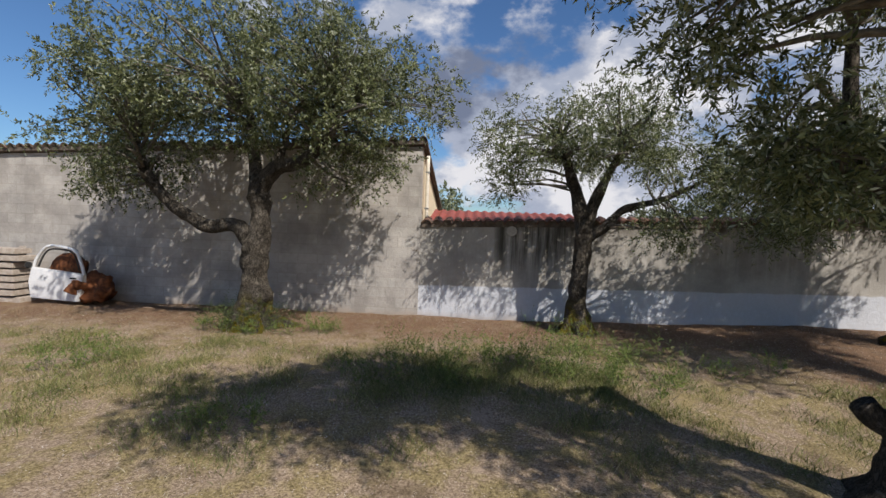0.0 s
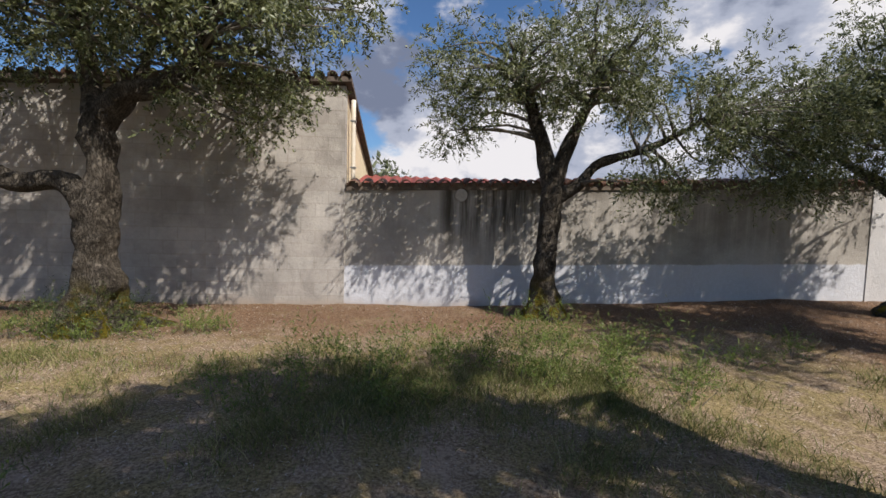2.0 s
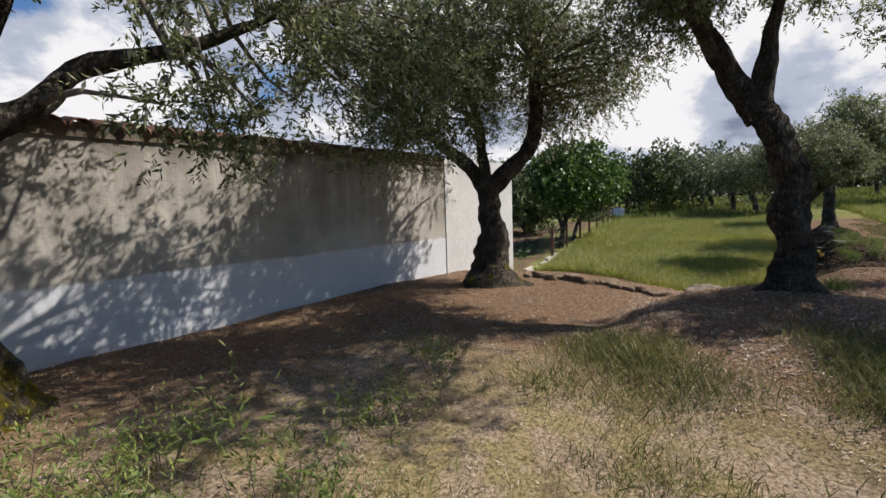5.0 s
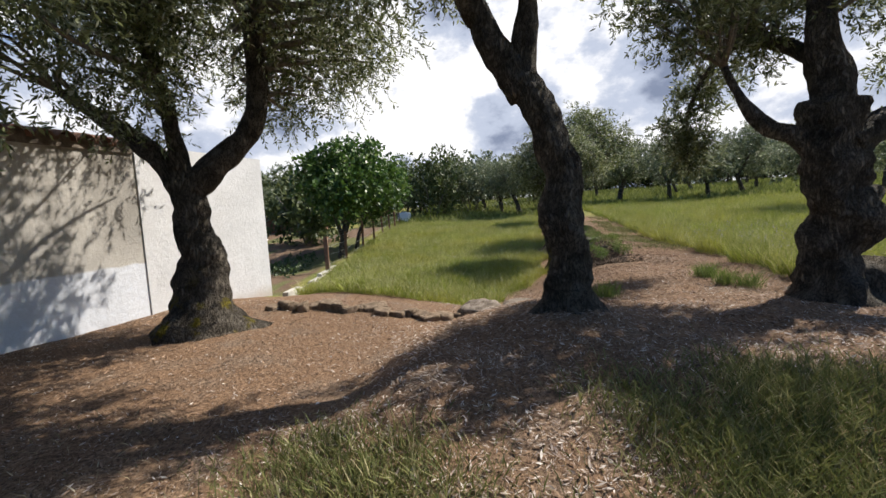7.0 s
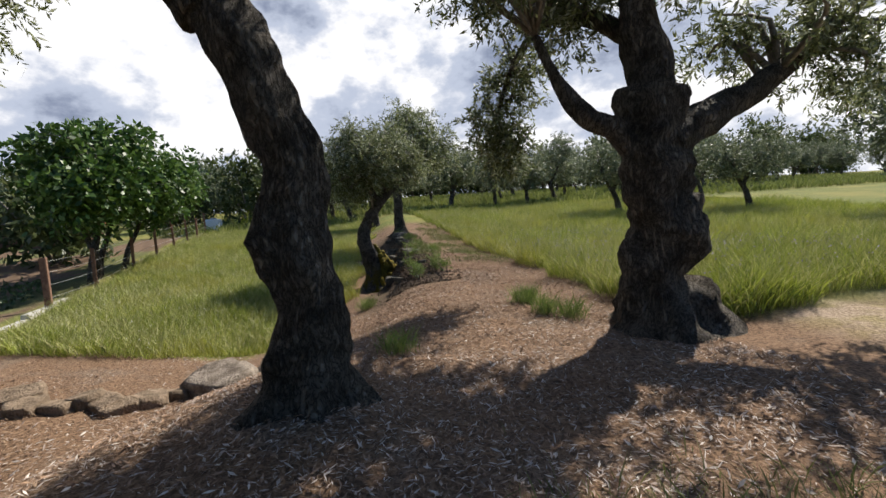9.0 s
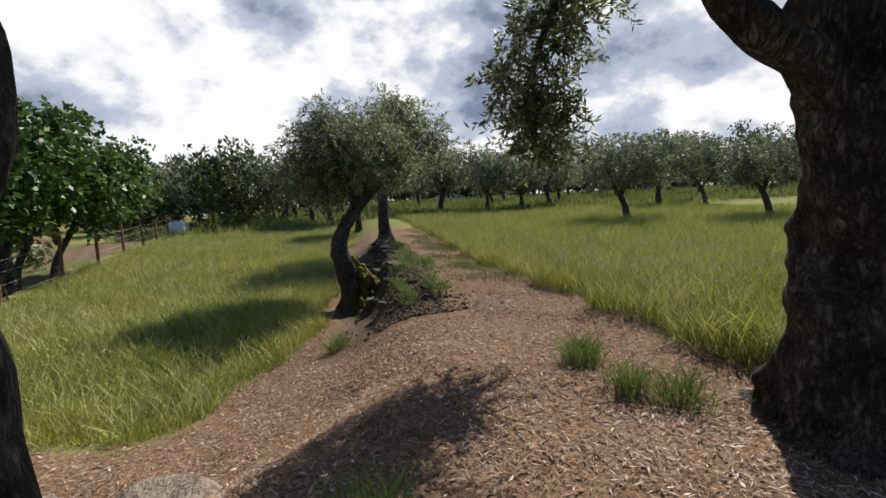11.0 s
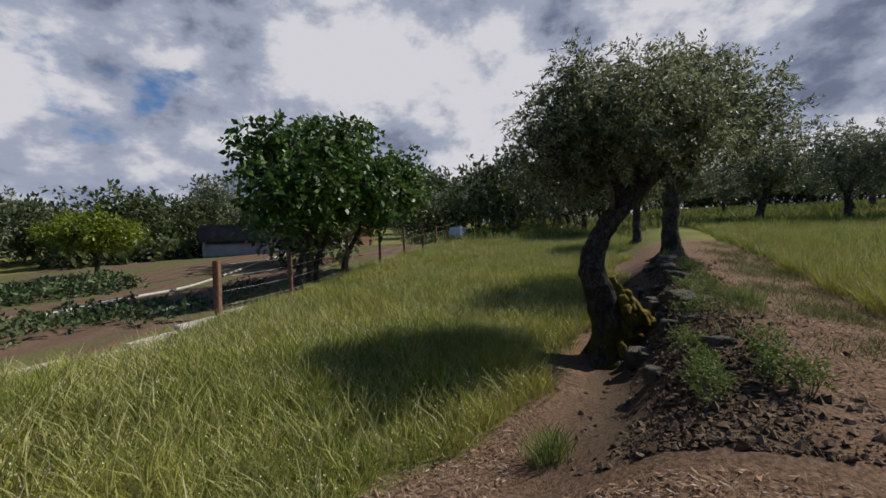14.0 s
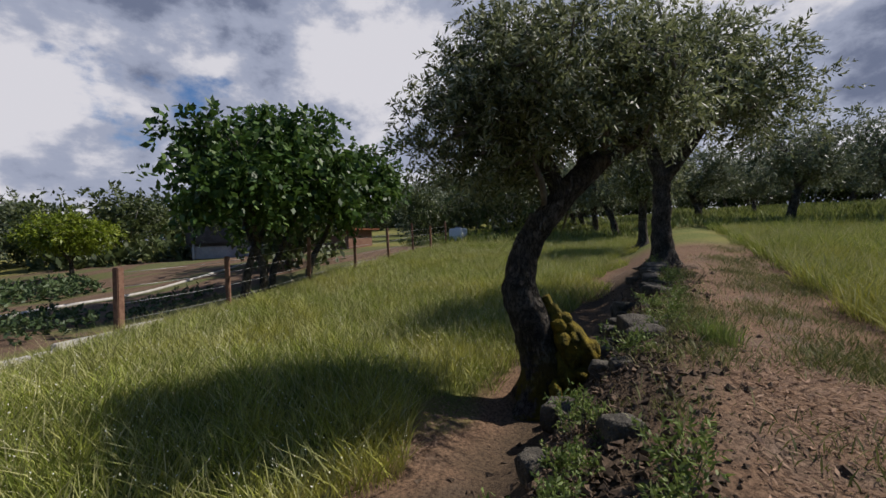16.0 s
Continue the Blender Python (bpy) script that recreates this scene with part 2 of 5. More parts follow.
def mat_ground():
    m = Mat("earth", 0.97, 0.12)
    co = m.world()
    x, y = m.axis(co, 0), m.axis(co, 1)
    big, mid, fine = m.noise(co, 0.45, 5, 0.6), m.noise(co, 2.2, 6, 0.65), m.noise(co, 40, 7, 0.75)
    dirt = m.mix(m.ramp(fine, 0.36, 0.64), (0.13, 0.09, 0.06), (0.42, 0.325, 0.235))
    dry = m.mix(m.ramp(fine, 0.36, 0.64), (0.11, 0.083, 0.04), (0.35, 0.28, 0.145))
    chips = m.mix(m.ramp(fine, 0.35, 0.65), (0.078, 0.048, 0.031), (0.26, 0.163, 0.1))
    green = m.mix(m.ramp(fine, 0.3, 0.7), (0.06, 0.075, 0.02), (0.20, 0.21, 0.06))
    soil = m.mix(m.ramp(fine, 0.3, 0.7), (0.085, 0.056, 0.037), (0.21, 0.14, 0.092))
    c = m.mix(m.ramp(mid, 0.42, 0.58), dirt, dry)
    patch = m.noise(co, 1.15, 7, 0.62)
    c = m.mix(m.ramp(patch, 0.52, 0.66, 0.0, 0.75), c, m.mix(m.ramp(fine, 0.3, 0.7), (0.07, 0.05, 0.03), (0.17, 0.125, 0.075)))
    c = m.mix(m.ramp(patch, 0.30, 0.42, 0.7, 0.0), c, m.mix(m.ramp(fine, 0.3, 0.7), (0.30, 0.215, 0.16), (0.46, 0.36, 0.285)))
    wob = m.math("MULTIPLY", m.math("SUBTRACT", mid, 0.5), 2.2)
    # chipped prunings along the wall and under the trees
    strip = m.ramp(m.math("ADD", y, wob), 9.2, 10.2)
    under = m.math("MULTIPLY", m.ramp(m.math("ADD", x, wob), 6.4, 7.6), m.ramp(y, 1.8, 2.6))
    c = m.mix(m.math("MAXIMUM", m.math("MULTIPLY", strip, m.ramp(patch, 0.3, 0.6, 0.55, 1.0)), under), c, chips)
    c = m.mix(m.math("MULTIPLY", under, m.ramp(m.noise(co, 1.7, 6, 0.65), 0.5, 0.66, 0.0, 0.55)), c, m.mix(m.ramp(fine, 0.35, 0.65), (0.06, 0.045, 0.034), (0.25, 0.195, 0.15)))
    # meadows
    wob2 = m.math("MULTIPLY", m.math("SUBTRACT", mid, 0.5), 0.8)
    left = m.math("MULTIPLY", m.ramp(m.math("SUBTRACT", m.math("ADD", x, wob2), m.math("MULTIPLY", m.math("MAXIMUM", m.math("SUBTRACT", y, 7.5), 0.0), 0.25)), 12.4, 12.9), m.ramp(m.math("SUBTRACT", m.math("ADD", y, wob2), m.math("MULTIPLY", m.math("SUBTRACT", 15.0, m.math("MINIMUM", x, 15.0)), 0.45)), 6.1, 6.5))
    right = m.math("MULTIPLY", m.ramp(x, 10.6, 11.2), m.ramp(m.math("ADD", y, wob2), 3.1, 2.7))
    beyond = m.ramp(x, 24.0, 27.0)
    lowx = m.ramp(x, -30, -18, 1, 0)
    meadow = m.math("MAXIMUM", m.math("MAXIMUM", left, right), m.math("MAXIMUM", beyond, lowx))
    c = m.mix(meadow, c, m.mix(m.ramp(big, 0.4, 0.6), green, (0.20, 0.18, 0.055)))
    # crumbling bank: dark soil, with the shade of its hollow put into the colour
    bank = m.math("MULTIPLY", m.ramp(x, 13.2, 14.6), m.math("MULTIPLY", m.ramp(m.math("ADD", y, wob2), 4.35, 4.9), m.ramp(m.math("ADD", y, wob2), 6.2, 5.7)))
    bank = m.math("MULTIPLY", bank, m.ramp(x, 23, 21))
    c = m.mix(m.math("MULTIPLY", bank, 0.85), c, m.mix(m.ramp(fine, 0.3, 0.7), (0.03, 0.022, 0.015), (0.11, 0.08, 0.05)))
    # dug garden, in furrows
    row = m.math("SINE", m.math("MULTIPLY", m.math("ADD", m.math("ADD", y, m.math("MULTIPLY", x, -0.45)), m.math("MULTIPLY", mid, 0.4)), 9.0))
    soil = m.mix(m.ramp(row, -0.6, 0.8, 0.0, 0.3), soil, (0.075, 0.05, 0.032))
    plot = m.math("MULTIPLY", m.ramp(m.math("SUBTRACT", y, m.math("MULTIPLY", m.math("SUBTRACT", x, 14.0), 0.2)), 11.7, 12.0), m.math("MULTIPLY", m.ramp(x, 13.9, 14.1), m.ramp(y, 29, 27)))
    plot = m.math("MULTIPLY", plot, m.ramp(x, 33, 31))
    strips = m.ramp(m.math("ADD", m.noise(m.stretch(co, (0.25, 1, 1)), 0.55, 4, 0.55), 0.0), 0.5, 0.56)
    soil = m.mix(m.math("MULTIPLY", strips, 0.8), soil, m.mix(m.ramp(fine, 0.3, 0.7), (0.05, 0.065, 0.02), (0.15, 0.165, 0.06)))
    c = m.mix(plot, c, soil)
    h = m.math("ADD", fine, m.math("MULTIPLY", mid, 2.0))
    return m.colour(c).bump(h, 0.7, 0.018).m


M_EARTH = mat_ground()
M_WALL = mat_wall("grey_plaster", (0.48, 0.45, 0.41), (0.58, 0.61, 0.68), 0.85)
M_HOUSE = mat_wall("cement_render", (0.50, 0.47, 0.435), None, 0.0, 0.38, True)
M_WHITE = mat_wall("white_plaster", (0.56, 0.555, 0.56), None, 0.0, 0.12)
M_CREAM = mat_wall("cream_paint", (0.75, 0.64, 0.45), None, 0.0, 0.1)
M_TILE = mat_pieces("clay_tile", (0.24, 0.12, 0.085), (0.11, 0.078, 0.06))
M_BARK = mat_bark("olive_bark")
M_BARK_MOSS = mat_bark("mossy_olive_bark", 1.2)
M_BARK_LICHEN = mat_bark("patchy_lichen_bark", 0.45)
M_BARK_YELLOW = mat_bark("lichen_olive_bark", 1.3)
M_MOSS = mat_plain("yellow_moss", (0.26, 0.19, 0.018), (0.055, 0.05, 0.012), 9, 0.98, 1.0, dist=0.03)
M_TWIG = mat_plain("twig_bark", (0.10, 0.085, 0.07), (0.22, 0.20, 0.17), 20)
M_OLIVE = mat_leaf("olive_leaf", (0.05, 0.066, 0.026), (0.27, 0.295, 0.13), (0.50, 0.53, 0.40), 0.5, 0.38)
M_OLIVE_FAR = mat_leaf("olive_leaf_far", (0.08, 0.10, 0.055), (0.21, 0.235, 0.13), (0.40, 0.43, 0.31))
M_FIG = mat_leaf("fig_leaf", (0.03, 0.065, 0.013), (0.09, 0.165, 0.03), (0.20, 0.29, 0.08), 0.45, 0.3)
M_CITRUS = mat_leaf("citrus_leaf", (0.09, 0.13, 0.01), (0.24, 0.30, 0.02), (0.34, 0.38, 0.05), 0.4, 0.35)
M_BUSH = mat_leaf("bush_leaf", (0.037, 0.055, 0.017), (0.10, 0.125, 0.038), (0.16, 0.18, 0.07))
M_GRASS = mat_leaf("meadow_grass", (0.11, 0.15, 0.023), (0.40, 0.45, 0.07), (0.64, 0.60, 0.26), 0.65, 0.3, (0.47, 0.40, 0.075))
M_GRASS_FAR = mat_leaf("far_grass", (0.10, 0.13, 0.03), (0.29, 0.32, 0.085), (0.42, 0.40, 0.17), 0.7, 0.25)
M_WEED = mat_leaf("weed_leaf", (0.08, 0.125, 0.03), (0.235, 0.30, 0.07), (0.26, 0.27, 0.12), 0.6, 0.3)
M_YARD = mat_leaf("yard_grass", (0.09, 0.11, 0.032), (0.25, 0.25, 0.085), (0.46, 0.40, 0.22), 0.7, 0.25)
M_SEED = mat_leaf("seed_head", (0.24, 0.25, 0.07), (0.42, 0.41, 0.16), (0.58, 0.54, 0.32), 0.7, 0.25)
M_STRAW = mat_leaf("straw", (0.22, 0.165, 0.09), (0.40, 0.33, 0.20), (0.54, 0.48, 0.34), 0.7, 0.15)
M_CHIP = mat_pieces("wood_chip", (0.38, 0.26, 0.17), (0.12, 0.06, 0.035), 0.9, "island", 0.3)
M_PALECHIP = mat_pieces("pale_chip", (0.66, 0.59, 0.52), (0.26, 0.17, 0.125), 0.9, "island", 0.3)
M_STONE = mat_plain("field_stone", (0.13, 0.092, 0.06), (0.30, 0.22, 0.15), 9, 0.95, 0.9, dist=0.03)
M_PALESTONE = mat_plain("lichened_stone", (0.12, 0.09, 0.065), (0.36, 0.30, 0.24), 8, 0.95, 1.0, dist=0.03)
M_RUST = mat_plain("rusty_iron", (0.075, 0.028, 0.014), (0.24, 0.085, 0.03), 9, 0.9, 0.5)
M_POST = mat_plain("weathered_post", (0.15, 0.075, 0.05), (0.26, 0.15, 0.10), 14, 0.9, 0.5)
M_WIRE = mat_plain("galvanised_wire", (0.28, 0.28, 0.27), (0.4, 0.4, 0.39), 20, 0.5, 0.1, 0.7)
M_CARPAINT = mat_plain("white_car_paint", (0.80, 0.80, 0.80), (0.70, 0.71, 0.73), 6, 0.3, 0.05, spec=0.5)
M_BLACK = mat_plain("black_rubber", (0.02, 0.02, 0.02), (0.04, 0.04, 0.04), 15, 0.7, 0.2)
M_BOARD = mat_plain("weathered_board", (0.34, 0.28, 0.23), (0.50, 0.44, 0.38), 9, 0.9, 0.5)
M_CONCRETE = mat_plain("concrete", (0.42, 0.39, 0.35), (0.55, 0.52, 0.47), 8, 0.92, 0.5)
M_TARP = mat_plain("black_roof_sheet", (0.02, 0.02, 0.022), (0.05, 0.05, 0.055), 3, 0.6, 0.3)
M_SHEET = mat_plain("grey_sheet_metal", (0.26, 0.275, 0.32), (0.36, 0.37, 0.41), 3, 0.6, 0.2, 0.2)
M_PIPE = mat_plain("cream_pipe", (0.66, 0.60, 0.50), (0.74, 0.69, 0.60), 9, 0.5, 0.1)
M_PANEL = mat_plain("dark_glass_panel", (0.012, 0.014, 0.02), (0.02, 0.024, 0.035), 3, 0.15, 0.02, spec=0.6)

# ---- shape helpers ----
RNG = np.random.default_rng(7)


def smooth(a, b, v):
    t = np.clip((v - a) / (b - a), 0, 1)
    return t * t * (3 - 2 * t)


def lumps(x, y, s):
    return np.sin(1.3 * s * x + 1.7) * np.sin(1.1 * s * y + 0.4) + 0.5 * np.sin(2.7 * s * x - 1.9 * s * y)


def height(x, y):
    """The lie of the land: a yard, a low terrace with its bank, meadows that climb away."""
    x, y = np.asarray(x, float), np.asarray(y, float)
    z = 0.05 + 0.62 * smooth(4.6, 1.0, y) * smooth(7.0, 2.5, x)
    z = z - 0.09 * np.exp(-(((x - 4.2) / 2.0) ** 2) - ((y - 6.8) / 1.2) ** 2)
    z = z + 0.20 * smooth(2.0, 10.0, x) * smooth(14.5, 11.0, x) * smooth(7.0, 10.5, y)
    edge = 7.4 - 2.1 * smooth(9.5, 12.8, x)
    top = 0.29 + 0.16 * np.exp(-(((y - 4.2) / 0.9) ** 2)) * smooth(13.5, 16.5, x)
    z = z + top * smooth(6.0, 9.0, x) * smooth(edge + 0.7, edge - 0.25, y)
    z = z - 0.30 * np.exp(-(((x - 13.7) / 1.7) ** 2) - ((y - 7.2) / 1.2) ** 2)
    z = z + 0.17 * np.exp(-(((x - 9.8) / 0.8) ** 2) - ((y - 6.2) / 0.6) ** 2)
    z = z - 0.24 * np.exp(-(((y - 5.5) / 0.32) ** 2)) * smooth(13.9, 15.2, x) * smooth(21.5, 19.5, x)
    z = z + 0.12 * np.exp(-(((y - 4.75) / 0.4) ** 2)) * smooth(14.4, 15.4, x) * smooth(22.5, 20.5, x)
    z = z - 0.17 * np.exp(-(((x - 14.2) / 1.6) ** 2) - ((y - 11.6) / 1.0) ** 2)
    z = z - 0.12 * np.exp(-(((x - 11.0) / 0.9) ** 2) - ((y - 3.0) / 0.8) ** 2)
    z = z - 0.30 * np.exp(-(((x - 16.9) / 0.9) ** 2) - ((y - 5.95) / 0.6) ** 2)
    climb = np.maximum(x - 16.5, 0)
    z = z + 0.057 * climb * smooth(0, 6, climb) * np.where(x > 60, 60 / np.maximum(x, 1), 1)
    z = z + 0.012 * np.maximum(y - 16, 0) * smooth(16, 24, y) * smooth(80, 40, y)
    return z + 0.018 * lumps(x, y, 1.1) + 0.008 * lumps(x + 3, y, 4.2)


def g(x, y):
    return float(height(x, y))


def mesh_of(name, verts, faces, material, soft=False):
    me = bpy.data.meshes.new(name)
    me.from_pydata([tuple(v) for v in verts], [], [tuple(f) for f in faces])
    me.materials.append(material)
    if soft:
        me.polygons.foreach_set("use_smooth", [True] * len(me.polygons))
    me.update()
    return me


def big_mesh(name, pieces, sides, material):
    """pieces: an array (n, sides, 3) of loose faces."""
    n = len(pieces)
    me = bpy.data.meshes.new(name)
    me.vertices.add(n * sides)
    me.vertices.foreach_set("co", np.asarray(pieces, np.float32).ravel())
    me.loops.add(n * sides)
    me.loops.foreach_set("vertex_index", np.arange(n * sides, dtype=np.int32))
    me.polygons.add(n)
    me.polygons.foreach_set("loop_start", np.arange(0, n * sides, sides, dtype=np.int32))
    me.polygons.foreach_set("loop_total", np.full(n, sides, dtype=np.int32))
    me.materials.append(material)
    me.update(calc_edges=True)
    return me


def leafy_mesh(name, quads, extra, leaf_material, wood):
    """Leaves as loose quads, and the wood that bears them (verts, faces) in the same mesh."""
    wv, wf = extra
    nq, nv = len(quads), len(quads) * 4
    me = bpy.data.meshes.new(name)
    me.vertices.add(nv + len(wv))
    co = np.concatenate([np.asarray(quads, np.float32).reshape(-1, 3), np.asarray(wv, np.float32).reshape(-1, 3)])
    me.vertices.foreach_set("co", co.ravel())
    sizes = np.array([len(f) for f in wf], np.int32)
    loops = np.concatenate([np.arange(nv, dtype=np.int32), np.concatenate([np.array(f, np.int32) + nv for f in wf])])
    me.loops.add(len(loops))
    me.loops.foreach_set("vertex_index", loops)
    total = np.concatenate([np.full(nq, 4, np.int32), sizes])
    me.polygons.add(len(total))
    me.polygons.foreach_set("loop_start", np.concatenate([[0], np.cumsum(total)[:-1]]).astype(np.int32))
    me.polygons.foreach_set("loop_total", total)
    me.materials.append(leaf_material)
    me.materials.append(wood)
    me.polygons.foreach_set("material_index", np.concatenate([np.zeros(nq, np.int32), np.ones(len(wf), np.int32)]))
    me.update(calc_edges=True)
    return me


def thing(name, at, label, category, group="", kind=""):
    ob = new(name)
    ob.empty_display_size = 0.1
    ob.location = at
    return tagged(ob, label, category, group, kind)


def child(name, me, parent, label=""):
    ob = new(name, me)
    ob.parent = parent
    return tagged(ob, label) if label else ob


def part(name, bm, material, parent, label="", soft=False):
    me = bpy.data.meshes.new(name)
    bm.to_mesh(me)
    bm.free()
    me.materials.append(material)
    if soft:
        me.polygons.foreach_set("use_smooth", [True] * len(me.polygons))
    return child(name, me, parent, label)


def box(bm, x0, x1, y0, y1, z0, z1, bevel=0.0):
    vs = [bm.verts.new(p) for p in ((x0, y0, z0), (x1, y0, z0), (x1, y1, z0), (x0, y1, z0), (x0, y0, z1), (x1, y0, z1), (x1, y1, z1), (x0, y1, z1))]
    fs = [bm.faces.new([vs[i] for i in f]) for f in ((3, 2, 1, 0), (4, 5, 6, 7), (0, 1, 5, 4), (1, 2, 6, 5), (2, 3, 7, 6), (3, 0, 4, 7))]
    if bevel:
        edges = {e for f in fs for e in f.edges}
        bmesh.ops.bevel(bm, geom=list(edges), offset=bevel, segments=2, affect="EDGES")
    return bm


def boxed(*a, **k):
    return box(bmesh.new(), *a, **k)


def spline(points, steps):
    """A smooth line through points (rows of x, y, z, radius)."""
    p = np.array(points, float)
    p = np.vstack([2 * p[0] - p[1], p, 2 * p[-1] - p[-2]])
    out = []
    for i in range(1, len(p) - 2):
        for t in np.linspace(0, 1, steps, endpoint=False):
            a, b, c, d = p[i - 1 : i + 3]
            out.append(0.5 * (2 * b + (c - a) * t + (2 * a - 5 * b + 4 * c - d) * t * t + (3 * b - a - 3 * c + d) * t**3))
    out.append(p[-2])
    return np.array(out)


def tube(points, steps=5, sides=10, knobs=0.0, flare=0.0, seed=0.0):
    """Rings along a line: verts and quads of a closed limb. knobs: how gnarled; flare: how far roots spread at its foot."""
    line = spline(points, steps)
    n = len(line)
    verts, faces = [], []
    side = None
    for i, (x, y, z, r) in enumerate(line):
        d = Vector(line[min(i + 1, n - 1)][:3]) - Vector(line[max(i - 1, 0)][:3])
        d = d.normalized() if d.length > 1e-6 else Vector((0, 0, 1))
        if side is None:
            side = d.orthogonal().normalized()
        side = (side - d * side.dot(d)).normalized()
        up = d.cross(side)
        foot = max(0.0, 1 - i / max(1, n * 0.3)) ** 2
        for k in range(sides):
            a = 2 * math.pi * k / sides
            w = side * math.cos(a) + up * math.sin(a)
            rr = max(r, 0.002)
            if knobs:
                v = Vector((x, y, z)) + w * rr
                rr *= 1 + knobs * (noise.noise(v * 3.1 + Vector((seed, 0, 0))) * 1.3 + noise.noise(v * 8.0 + Vector((0, seed, 0))) * 0.7)
                rr *= 1 + 0.5 * knobs * math.sin(3 * a + 2.2 * z + seed) * math.sin(2 * a - 1.5 * z)
            rr *= 1 + flare * foot * (0.55 + 0.45 * math.sin(5 * a + seed) + 0.3 * math.sin(3 * a - seed))
            verts.append(Vector((x, y, z)) + w * rr)
        if i:
            for k in range(sides):
                a, b = (i - 1) * sides + k, (i - 1) * sides + (k + 1) % sides
                faces.append((a, b, b + sides, a + sides))
    faces.append(tuple(range(sides))[::-1])
    faces.append(tuple(range((n - 1) * sides, n * sides)))
    return verts, faces


def tubes(name, list_of, material, parent, label="", **k):
    verts, faces = [], []
    for i, pts in enumerate(list_of):
        v, f = tube(pts, seed=i * 1.7, **k)
        faces += [tuple(a + len(verts) for a in face) for face in f]
        verts += v
    return child(name, mesh_of(name, verts, faces, material, True), parent, label)


def unit(v):
    return v / np.maximum(np.linalg.norm(v, axis=-1, keepdims=True), 1e-9)


def sprays(centres, spread, count, leaves, length, leaf, wide, droop, rng, axis=None):
    """Leafy twigs round some centres: arrays of leaf faces (kite-shaped quads) and twig faces (triangles)."""
    c = np.repeat(centres, count, 0)
    n = len(c)
    off = unit(rng.normal(size=(n, 3))) * (rng.random((n, 1)) ** 0.45) * spread
    start = c + off
    d = unit(unit(off) * 0.7 + rng.normal(size=(n, 3)) * 0.65 + np.array([0, 0, 0.15 - droop]))
    long = length * (0.6 + 0.8 * rng.random((n, 1)))
    t = np.linspace(0.1, 1, leaves)[None, :, None]
    bend = np.array([0, 0, -1.0]) * droop * 0.6
    pos = start[:, None] + d[:, None] * long[:, None] * t + bend * long[:, None] * t * t
    side = unit(np.cross(np.repeat(d[:, None], leaves, 1), rng.normal(size=(n, leaves, 3))))
    out = unit(side * 0.9 + d[:, None] * 0.75 + rng.normal(size=(n, leaves, 3)) * 0.25 + bend * 0.4)
    flat = unit(np.cross(out, rng.normal(size=(n, leaves, 3))))
    size = leaf * (0.65 + 0.7 * rng.random((n, leaves, 1)))
    a, tip = pos, pos + out * size
    mid = pos + out * size * 0.45
    w = flat * wide * size / leaf * 0.5
    quads = np.stack([a, mid + w, tip, mid - w], 2).reshape(-1, 4, 3)
    end = start + d * long + bend * long
    s = unit(np.cross(d, rng.normal(size=(n, 3)))) * 0.003
    tris = np.stack([start - s, start + s, end], 1)
    return quads, tris


def crown_centres(blobs, count, rng, hollow=0.35):
    """Clump centres in the outer part of a few ellipsoids."""
    vol = np.array([b[3] * b[4] * b[5] for b in blobs])
    out = []
    for b, k in zip(blobs, np.maximum(7, (vol / vol.sum() * count)).astype(int)):
        r = hollow + (1 - hollow) * rng.random((k, 1)) ** 0.6
        p = unit(rng.normal(size=(k, 3))) * r
        p[:, 2] = np.where(p[:, 2] < -0.75, -0.75 * rng.random(k), p[:, 2])
        out.append(np.array(b[:3]) + p * np.array(b[3:6]))
    return np.vstack(out)


def build_tree(name, at, trunk, limbs, blobs, label, category, clumps=60, per=26, leaves=17, spread=0.4, leaf=0.068, wide=0.019,
               length=0.26, droop=0.35, bark=None, foliage=None, seed=1, flare=0.9, knobs=0.16, group="olive trees", sides=18):
    """trunk, limbs: rows of x, y, z, radius from the foot; blobs: x, y, z and three radii of the crown's masses."""
    rng = np.random.default_rng(seed)
    tree = thing(name, at, label, category, group)
    bark = bark or M_BARK
    v, f = tube(trunk, steps=9, sides=sides, knobs=knobs, flare=flare, seed=seed * 1.3)
    child("trunk", mesh_of("trunk", v, f, bark, True), tree)
    for i, l in enumerate(limbs):
        v, f = tube(l, steps=7, sides=max(8, sides - 6), knobs=knobs * 0.8, seed=seed + i)
        child("limb", mesh_of("limb", v, f, bark, True), tree)
    centres = crown_centres(blobs, clumps, rng)
    # branches reach from the limbs to the clumps
    hubs = np.vstack([spline(l, 6)[2:] for l in limbs] or [spline(trunk, 6)[-3:]])
    lines = []
    for c in centres:
        far = np.linalg.norm(hubs[:, :3] - c, axis=1) + 0.6 * np.maximum(0, hubs[:, 2] - c[2])
        h = hubs[int(np.argmin(far))]
        mid = (h[:3] + c) / 2 + rng.normal(size=3) * 0.12 + np.array([0, 0, 0.12])
        r = min(h[3] * 0.5, 0.035)
        lines.append([(*h[:3], r), (*mid, r * 0.7), (*c, 0.008)])
    wv, wf = [], []
    for l in lines:
        v, f = tube(l, steps=2, sides=4)
        wf += [tuple(a + len(wv) for a in face) for face in f]
        wv += [tuple(p) for p in v]
    quads, _ = sprays(centres, spread, per, leaves, length, leaf, wide, droop, rng)
    tagged(child("crown", leafy_mesh("crown", quads, (wv, wf), foliage or M_OLIVE, M_TWIG), tree), kind="stuff")
    return tree


